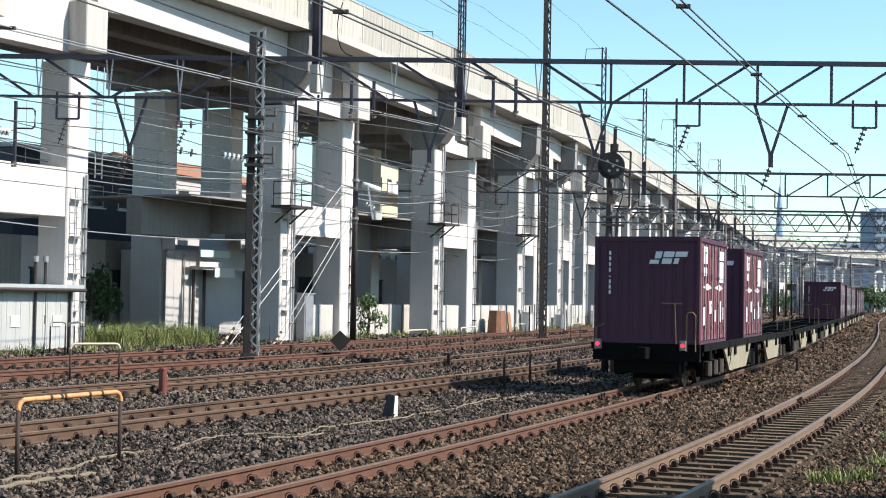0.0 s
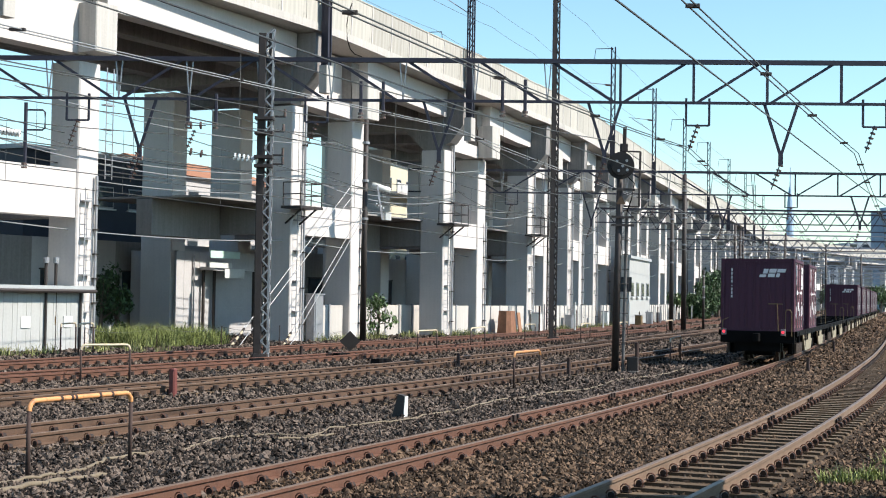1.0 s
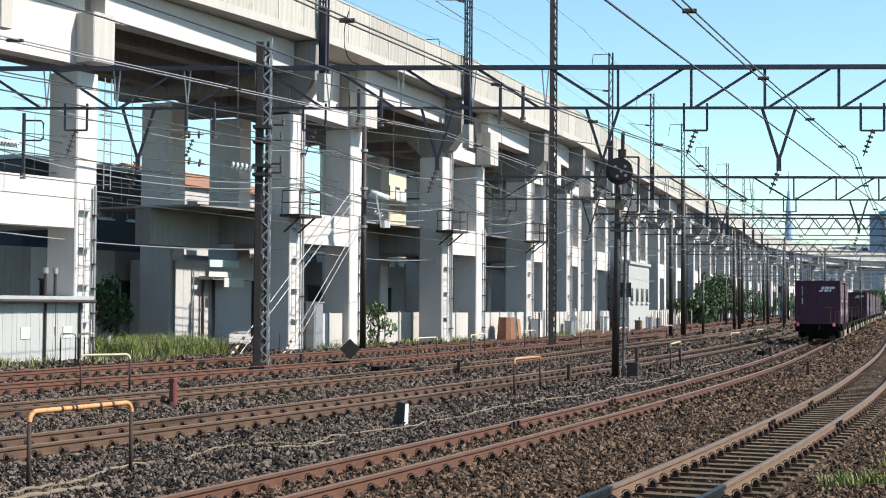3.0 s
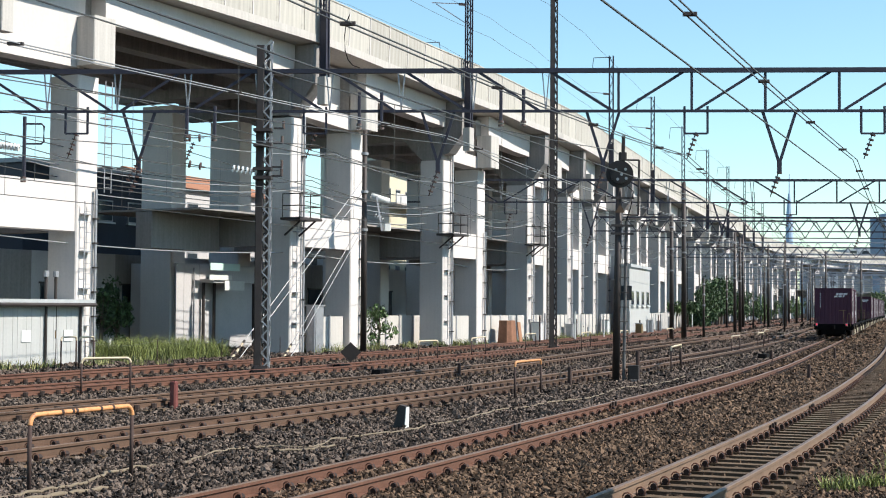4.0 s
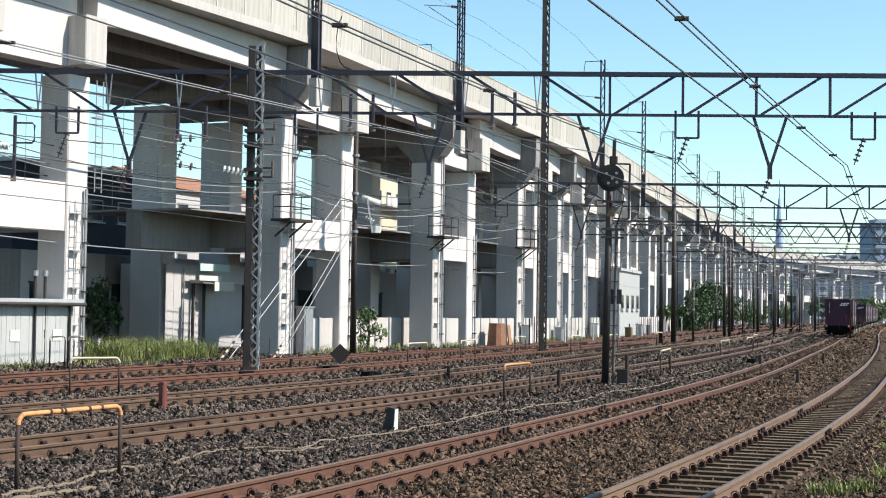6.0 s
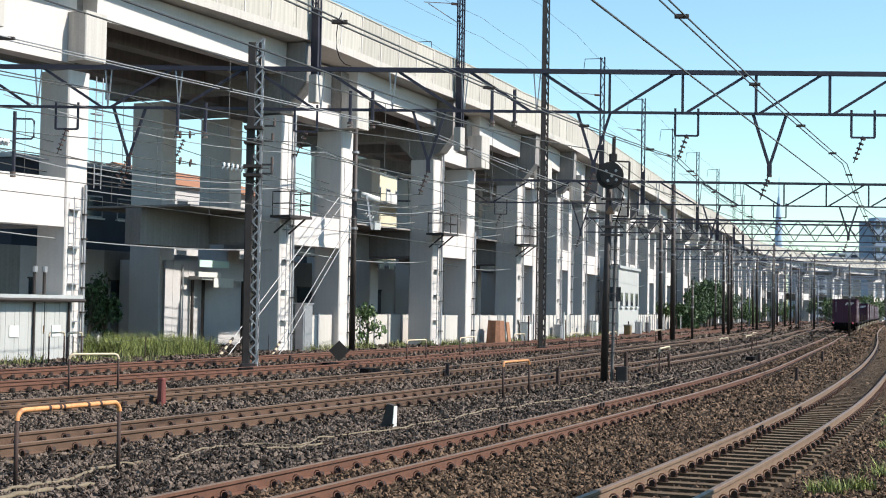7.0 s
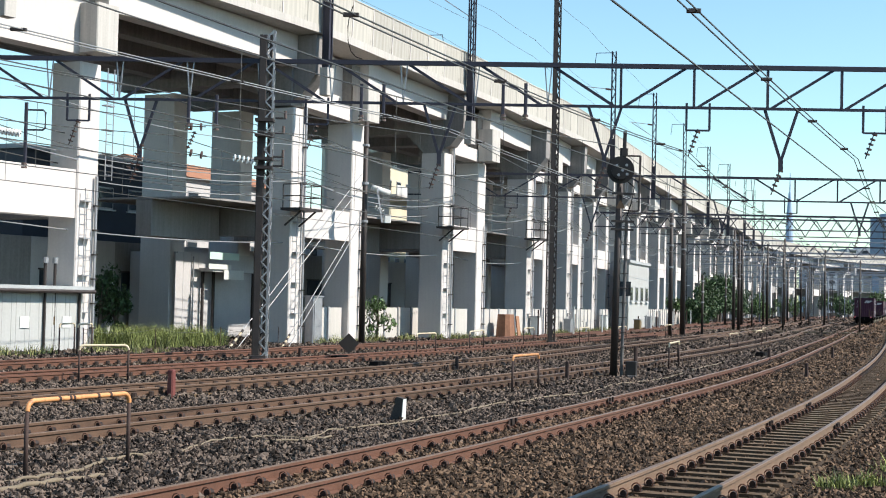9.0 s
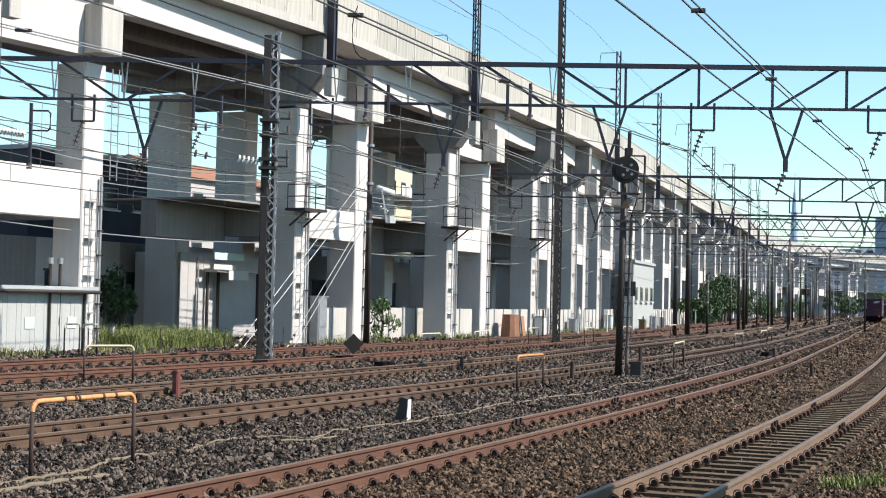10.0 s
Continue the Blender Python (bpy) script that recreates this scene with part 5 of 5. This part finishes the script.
for dx, dz, w in ((0.25, 7.9, 0.9), (0.25, 7.4, 0.8), (0.2, 6.6, 0.9), (0.2, 6.3, 0.9)):
    r = thing("mast_bracket", pose(-5.92, 49.2, dz), "small dark steel bracket clamped to a mast", "bracket", "brackets on the near mast")
    part("clamp", Shape().box((0, 0, 0), (0.62, 0.5, 0.10), bevel=0.02), STEEL_DARK, r)
    part("arm", Shape().box((dx + w / 3, -0.2, 0.05), (w * 0.4, 0.06, 0.06)), STEEL_DARK, r)
    part("fitting", Shape().tube((dx + w * 0.5, -0.2, 0.05), (dx + w * 0.5, -0.2, 0.3), 0.05, 8), INSUL, r)


# ---- added roof beside the camera, out of view, that shades the near ground ----
def build_shade_roof():
    root = thing("platform_canopy", pose(0, 0, 0), "unseen flat roof on slim posts, added to shade the near ground", "canopy", kind="structure")
    part("roof", Shape().box((12.2, 8.2, 6.7), (10.4, 14.0, 0.3), rz=0.12), PANEL_GREY, root)
    for x in (9.6, 15.0):
        for y in (3.0, 8.5, 12.5):
            part("post", Shape().tube((x, y, -0.3), (x, y, 6.6), 0.09, 8), STEEL_GREY, root)


build_shade_roof()


# ---- small trackside things ----
def rust_hood(s, off):
    root = thing("cable_drum_cover", place(s, off, -0.3), "rust-brown hooded metal cover by the low wall", "equipment box")
    part("body", Shape().box((0, 0.9, 0.75), (0.95, 1.35, 1.5), bevel=0.25, top=0.82), mat("rust brown sheet", (0.22, 0.10, 0.055), 0.8, var=0.3), root)
    part("flap", Shape().bar((0.5, 1.9, 0.2), (0.35, 1.9, 1.4), 0.06, 0.5), mat("faded rust flap", (0.30, 0.15, 0.08), 0.8, var=0.3), root)


rust_hood(78.3, -0.4)


def small_cabinet(s, off, h, mt, label):
    root = thing("equipment_cabinet", place(s, off, -0.3), label, "cabinet", "cabinets by the viaduct")
    part("body", Shape().box((0, 0.4, h / 2), (0.5, 0.8, h), bevel=0.03), mt, root)
    part("lid", Shape().box((0, 0.4, h + 0.03), (0.6, 0.9, 0.07)), STEEL_GREY, root)
    part("door", Shape().box((0.26, 0.4, h / 2), (0.03, 0.66, h * 0.8)), mt, root)


for s, off, h, mt, lb in ((86, -0.8, 1.3, WHITE, "white steel lineside equipment cabinet"), (94, -0.6, 1.1, STEEL_GREY, "grey steel lineside equipment cabinet"), (108, -0.4, 1.3, WHITE, "white steel lineside equipment cabinet"),
                          (112, 1.7, 1.0, YELLOW, "yellow steel lineside equipment cabinet"), (118, 1.7, 1.2, STEEL_GREY, "grey steel lineside equipment cabinet"), (128, 0, 1.2, WHITE, "white steel lineside equipment cabinet"),
                          (136, 0, 1.0, STEEL_GREY, "grey steel lineside equipment cabinet"), (57.4, -1.0, 2.3, STEEL_GREY, "tall grey cabinet against a column")):
    small_cabinet(s, off, h, mt, lb)
for k in range(22):
    rr = random.Random(k)
    s = 80 + k * 3.6
    x, y, a = VIA.at(s, (1.2 if 108 < s < 127 else 0.4) + rr.random() * 1.2)
    post(x, y, 0.8 + rr.random() * 1.3, 0.1, (RUSTPOST, STEEL_GREY, WHITE)[k % 3], "marker_post", "slim lineside post near the viaduct", "post")


def stub(x, y, rz):
    root = thing("point_machine", pose(x, y, -0.25, 0, 0, rz), "dark greasy point machine box beside the rails", "point machine", "point machines")
    part("case", Shape().box((0, 0, 0.12), (0.45, 0.9, 0.24), bevel=0.06, top=0.85), WAGON, root)
    part("rod", Shape().tube((0.2, 0.2, 0.06), (1.2, 0.2, 0.06), 0.03, 6), WAGON, root)


for x, y, rz in ((14.6, 66, -20), (-1.8, 47.3, -25), (-5.8, 46.5, -25), (-3.4, 51.6, -25), (3.0, 57, -25)):
    stub(x, y, rz)


def joint_bar(key, side, y):
    p = TRACK[key]
    s = p.s_of(y)
    x, yy, a = p.at(s, side * GAUGE / 2 + 0.04)
    root = thing("rail_joint", pose(x, yy, 0, 0, 0, -math.degrees(a)), "dark bolted joint plate on a rail", "rail joint", "rail joints")
    part("plate", Shape().box((0.0, 0, -0.09), (0.03, 0.5, 0.085)), CLIP, root)
    for i in range(2):
        part("bolt", Shape().box((0.03, -0.12 + 0.24 * i, -0.075), (0.045, 0.05, 0.11), bevel=0.01), CLIP, root)


for key, side, y in (("b", -1, 25.6), ("b", -1, 31.9), ("b", 1, 32.4), ("a", -1, 26.3), ("a", -1, 31.6), ("a", 1, 26.6), ("c", 1, 44), ("c", -1, 38),
                     ("d", 1, 46)):
    joint_bar(key, side, y)


def crossing(y, label):
    root = thing("board_walk", pose(0, 0, 0), label, "board walk", "walkways over the tracks")
    for key in "bcde":
        p = TRACK[key]
        x, yy, a = p.at(p.s_of(y))
        for u in (-1.4, -0.7, 0.0, 0.7, 1.4):
            part("board", Shape().box((u, 0, -0.06), (0.62, 0.9, 0.1)), ROPE, root, at=pose(x, yy, 0, 0, 0, -math.degrees(a)))


crossing(125, "pale weathered boards crossing the tracks")


# ---- plants ----
def blades(name, spots, hmin, hmax, n, mt, label, seed, lean=0.35, width=0.012):
    rng = random.Random(seed)
    s = Shape()
    for cx, cy, cr, dens in spots:
        for _ in range(int(n * dens)):
            a, r = rng.uniform(0, 6.28), cr * math.sqrt(rng.random())
            x, y = cx + r * math.cos(a), cy + r * math.sin(a)
            h = rng.uniform(hmin, hmax) * (1 - 0.4 * r / cr)
            b, l = rng.uniform(0, 6.28), rng.uniform(0.05, lean) * h
            w = width * rng.uniform(0.7, 1.6)
            dx, dy = math.cos(b) * l, math.sin(b) * l
            px, py = -math.sin(b) * w, math.cos(b) * w
            s.quads([(x - px, y - py, -0.3), (x + px, y + py, -0.3), (x + dx * 0.4 + px, y + dy * 0.4 + py, -0.3 + h * 0.6), (x + dx * 0.4 - px, y + dy * 0.4 - py, -0.3 + h * 0.6),
                     (x + dx * 1.1, y + dy * 1.1, -0.3 + h)], [(0, 1, 2, 3), (3, 2, 4)])
    ob = part(name, s, mt)
    return tagged(ob, label, "grass", kind="stuff")


spots = []
rng = random.Random(11)
for i in range(46):
    x, y, a = VIA.at(42.5 + 8.3 * rng.random() ** 0.9, -0.4 - 3.0 * rng.random())
    spots.append((x, y, 0.5 + 0.6 * rng.random(), 0.4 + rng.random()))
blades("tall_grass", spots, 0.1, 1.25, 680, FRESH, "tall sunlit green weeds below the viaduct", 5, lean=1.1, width=0.0055)
spots = []
for i in range(60):
    x, y, a = VIA.at(57 + 80 * rng.random(), -1.6 + 1.6 * rng.random())
    spots.append((x, y, 0.5, 0.5 + rng.random() * 0.6))
for i in range(14):
    x, y, a = VIA.at(33 + 10 * rng.random(), 1.0 + 1.5 * rng.random())
    spots.append((x, y, 0.4, 0.5))
blades("weeds", spots, 0.15, 0.7, 200, GRASS, "thin weeds along the foot of the viaduct", 6, lean=0.7, width=0.008)
spots = []
for i in range(22):
    y = 14 + 20 * rng.random() ** 1.3
    p = TRACK["a"]
    x, yy, a = p.at(p.s_of(y), 3.2 + 2.2 * rng.random())
    spots.append((x, yy, 0.25, 0.35))
spots += [(7.9, 24.2, 0.4, 3.5), (8.5, 25.3, 0.5, 4.0), (8.9, 26.6, 0.45, 3.0), (5.0, 18.3, 0.25, 1.2), (5.5, 18.7, 0.25, 1.2), (6.4, 20.4, 0.3, 1.0), (10.3, 31.2, 0.5, 2.0), (9.4, 29.0, 0.4, 1.6)]
blades("verge_grass", spots, 0.06, 0.40, 300, FRESH, "low green verge grass beside the nearest track", 7, lean=0.9, width=0.006)


def leafy(name, x, y, h, r, n, leaf, mt, label, seed, trunk=True, kind="tree"):
    """A tapered trunk with limbs, and leaves in uneven clumps."""
    rng = random.Random(seed)
    root = thing(name, pose(x, y, -0.3), label, kind, "trees and shrubs")
    t = Shape()
    t.tube((0, 0, 0), (0.1, 0, h * 0.55), 0.035 * h, 8, 0.018 * h)
    clumps = []
    for i in range(9):
        a = rng.uniform(0, 6.28)
        z = h * rng.uniform(0.35, 0.95)
        rr = r * rng.uniform(0.25, 0.95) * (1.1 - 0.5 * z / h)
        tip = (rr * math.cos(a), rr * math.sin(a), z)
        t.tube((0.05, 0, h * rng.uniform(0.2, 0.5)), tip, 0.012 * h, 6, 0.004 * h)
        clumps.append((tip, r * rng.uniform(0.3, 0.5)))
        clumps.append(((tip[0] * 1.1 + rng.uniform(-0.3, 0.3) * r, tip[1] * 1.1, tip[2] + rng.uniform(-0.25, 0.1) * h), r * rng.uniform(0.2, 0.4)))
    part("trunk", t, BARK, root)
    s = Shape()
    for _ in range(n):
        (cx, cy, cz), cr = rng.choice(clumps)
        v = Vector((rng.gauss(0, 1), rng.gauss(0, 1), rng.gauss(0, 0.8)))
        v = v.normalized() * cr * rng.uniform(0.5, 1.05)
        q = Euler((rng.uniform(0, 6.28), rng.uniform(0, 6.28), rng.uniform(0, 6.28))).to_matrix()
        k = leaf * rng.uniform(0.6, 1.4)
        c = Vector((cx, cy, max(0.15, cz + v.z))) + Vector((v.x, v.y, 0))
        s.quads([c + q @ Vector(u) for u in ((-k, 0, 0), (0, -k * 0.45, 0.05 * k), (k, 0, 0), (0, k * 0.45, 0.05 * k))], [(0, 1, 2, 3)])
    part("crown", s, mt, root)


tree_rng = random.Random(3)
for i, (s, h, r) in enumerate(((158, 2.4, 1.5), (163, 3.6, 2.2), (168, 4.8, 2.4), (174, 5.8, 2.6), (180, 5.6, 2.8), (187, 6.0, 2.8), (195, 5.2, 2.6), (204, 4.4, 2.4))):
    x, y, a = VIA.at(s, 0.6 + 2.0 * tree_rng.random())
    leafy("tree", x, y, h, r, 2400, 0.17, LEAF, "leafy dark green tree beside the viaduct", 20 + i)
for i in range(14):
    x, y, a = VIA.at(214 + i * 8.5, 0.2 + 2.6 * tree_rng.random())
    leafy("shrub", x, y, 2.2 + 2.6 * tree_rng.random(), 1.3, 600, 0.17, LEAF_PALE, "thin pale green scrub beside the viaduct", 30 + i, kind="shrub")
x, y, a = VIA.at(63.8, -0.9)
leafy("shrub", x, y, 2.6, 0.9, 800, 0.10, LEAF_PALE, "sparse light green shrub by a column", 50, kind="shrub")
x, y, a = VIA.at(153, -0.4)
leafy("shrub", x, y, 3.0, 1.3, 900, 0.13, LEAF_PALE, "light green shrub by the tracks", 51, kind="shrub")
for i in range(2):
    x, y, a = VIA.at(52.2 + i * 1.2, -9.5)
    leafy("shrub", x, y, 3.6, 1.1, 1500, 0.10, LEAF, "dark green shrub in the shade of the viaduct", 60 + i, kind="shrub")
for i in range(9):
    x, y, a = VIA.at(330 + i * 15.0, 2.0 + 9.0 * tree_rng.random())
    leafy("tree", x, y, 4.5 + 3.5 * tree_rng.random(), 3.6, 1000, 0.32, LEAF_PALE if i % 3 else LEAF, "hazy green tree far along the viaduct", 120 + i)
for i in range(6):
    x, y, a = TRACK["f"].at(335 + i * 14, -10 - 14 * tree_rng.random())
    leafy("tree", x, y, 5 + 3 * tree_rng.random(), 3.6, 1500, 0.36, LEAF_PALE, "pale green tree far along the line", 80 + i)


# ---- loose stones ----
def stones(name, seed, rings, keep, mt, label):
    rng = np.random.default_rng(seed)
    core = np.array([(0.62, 0, 0.1), (0, 0.62, -0.1), (-0.62, 0, 0.1), (0, -0.62, -0.1), (0.1, 0.1, 0.55), (-0.1, 0, -0.55)])
    tri = np.array([(0, 1, 4), (1, 2, 4), (2, 3, 4), (3, 0, 4), (1, 0, 5), (2, 1, 5), (3, 2, 5), (0, 3, 5)])
    allv, count = [], 0
    for y0, y1, dens, size in rings:
        n = int(dens * (y1 - y0) * (0.64 * (y0 + y1) / 2 + 2))
        y = np.sqrt(rng.uniform(y0 * y0, y1 * y1, n))
        x = rng.uniform(-0.5, 0.5, n) * (0.64 * y + 2)
        offs = {k: (x - np.interp(y, p.p[:, 1], p.p[:, 0])) * 0.91 for k, p in TRACK.items()}
        ok = keep(x, y, offs, rng)
        for k in offs:
            for side in (-1, 1):
                ok &= np.abs(offs[k] - side * GAUGE / 2) > 0.085
        ok &= (np.abs(offs["a"]) > 1.05) | (rng.random(len(x)) < 0.45)
        x, y = x[ok], y[ok]
        near = np.min([np.abs(o[ok]) for o in offs.values()], axis=0)
        n = len(x)
        v = core[None] + rng.uniform(-0.26, 0.26, (n, 6, 3))
        sc = size * rng.uniform(0.6, 1.35, (n, 1, 1)) * rng.uniform(0.4, 1.5, (n, 1, 3))
        v = v * sc
        q = rng.normal(size=(n, 4))
        q /= np.linalg.norm(q, axis=1)[:, None]
        w, a, b, c = q.T
        rot = np.stack([1 - 2 * (b * b + c * c), 2 * (a * b - c * w), 2 * (a * c + b * w), 2 * (a * b + c * w), 1 - 2 * (a * a + c * c), 2 * (b * c - a * w),
                        2 * (a * c - b * w), 2 * (b * c + a * w), 1 - 2 * (a * a + b * b)], 1).reshape(n, 3, 3)
        v = np.einsum("nij,nkj->nki", rot, v)
        z = np.where(near < 1.0, -0.205, -0.225) - np.where(np.abs(offs["a"][ok]) < 1.05, 0.035, 0.0) + rng.uniform(-0.04, 0.035, n)
        v += np.stack([x, y, z], 1)[:, None, :]
        allv.append(v.reshape(-1, 3))
        count += n
    v = np.concatenate(allv)
    f = (tri[None] + 6 * np.arange(count)[:, None, None]).reshape(-1, 3)
    me = bpy.data.meshes.new(name)
    me.vertices.add(len(v))
    me.vertices.foreach_set("co", v.astype(np.float32).ravel())
    me.loops.add(f.size)
    me.loops.foreach_set("vertex_index", f.astype(np.int32).ravel())
    me.polygons.add(len(f))
    me.polygons.foreach_set("loop_start", np.arange(0, f.size, 3, dtype=np.int32))
    me.materials.append(mt)
    me.update(calc_edges=True)
    me.validate()
    me.shade_flat()
    tagged(new(name, me), label, "ballast stones", kind="stuff")


RINGS = ((11.5, 20, 640, 0.046), (20, 30, 420, 0.052), (30, 44, 160, 0.070), (44, 66, 58, 0.088), (66, 110, 16, 0.125), (110, 180, 3.2, 0.22), (180, 300, 0.8, 0.4))
stones("ballast_stones", 1, RINGS, lambda x, y, o, r: o["b"] + r.normal(0, 0.3, len(x)) < -0.6, STONE, "loose dark grey crushed stones of the track bed")
stones("dusty_ballast_stones", 2, RINGS, lambda x, y, o, r: o["b"] + r.normal(0, 0.3, len(x)) >= -0.6, STONE_BROWN, "loose rust-dusted brown stones between two tracks")
s = Shape().sweep(ways(TRACK["b"], 0, 320, 4, 0), [(-0.5, -0.24), (9.5, -0.24), (9.5, -0.215), (-0.5, -0.215)])
tagged(part("ballast_shoulder", s, SOIL), "brown dusty soil and fine stone between two tracks", "ground", kind="structure")


# ---- movement ----
def motions():
    times = [i * 0.25 for i in range(41)]
    for k, w in enumerate(WAGONS):
        walk(w, [(t, wagon_pose(train_s(t) + k * WAGON_LEN)) for t in times])
    for c, (k, slot) in zip(CONTAINERS, SLOTS):
        walk(c, [(t, wagon_pose(train_s(t) + k * WAGON_LEN) @ pose(0, 0.36 + slot * 3.99, FLOOR)) for t in times])
    for w in WAGON_WHEELS:
        y = w.matrix_basis.translation.y
        walk(w, [(i / 30, pose(0, y, 0.43, -math.degrees((train_s(i / 30) - train_s(0)) / 0.43))) for i in range(301)])


motions()
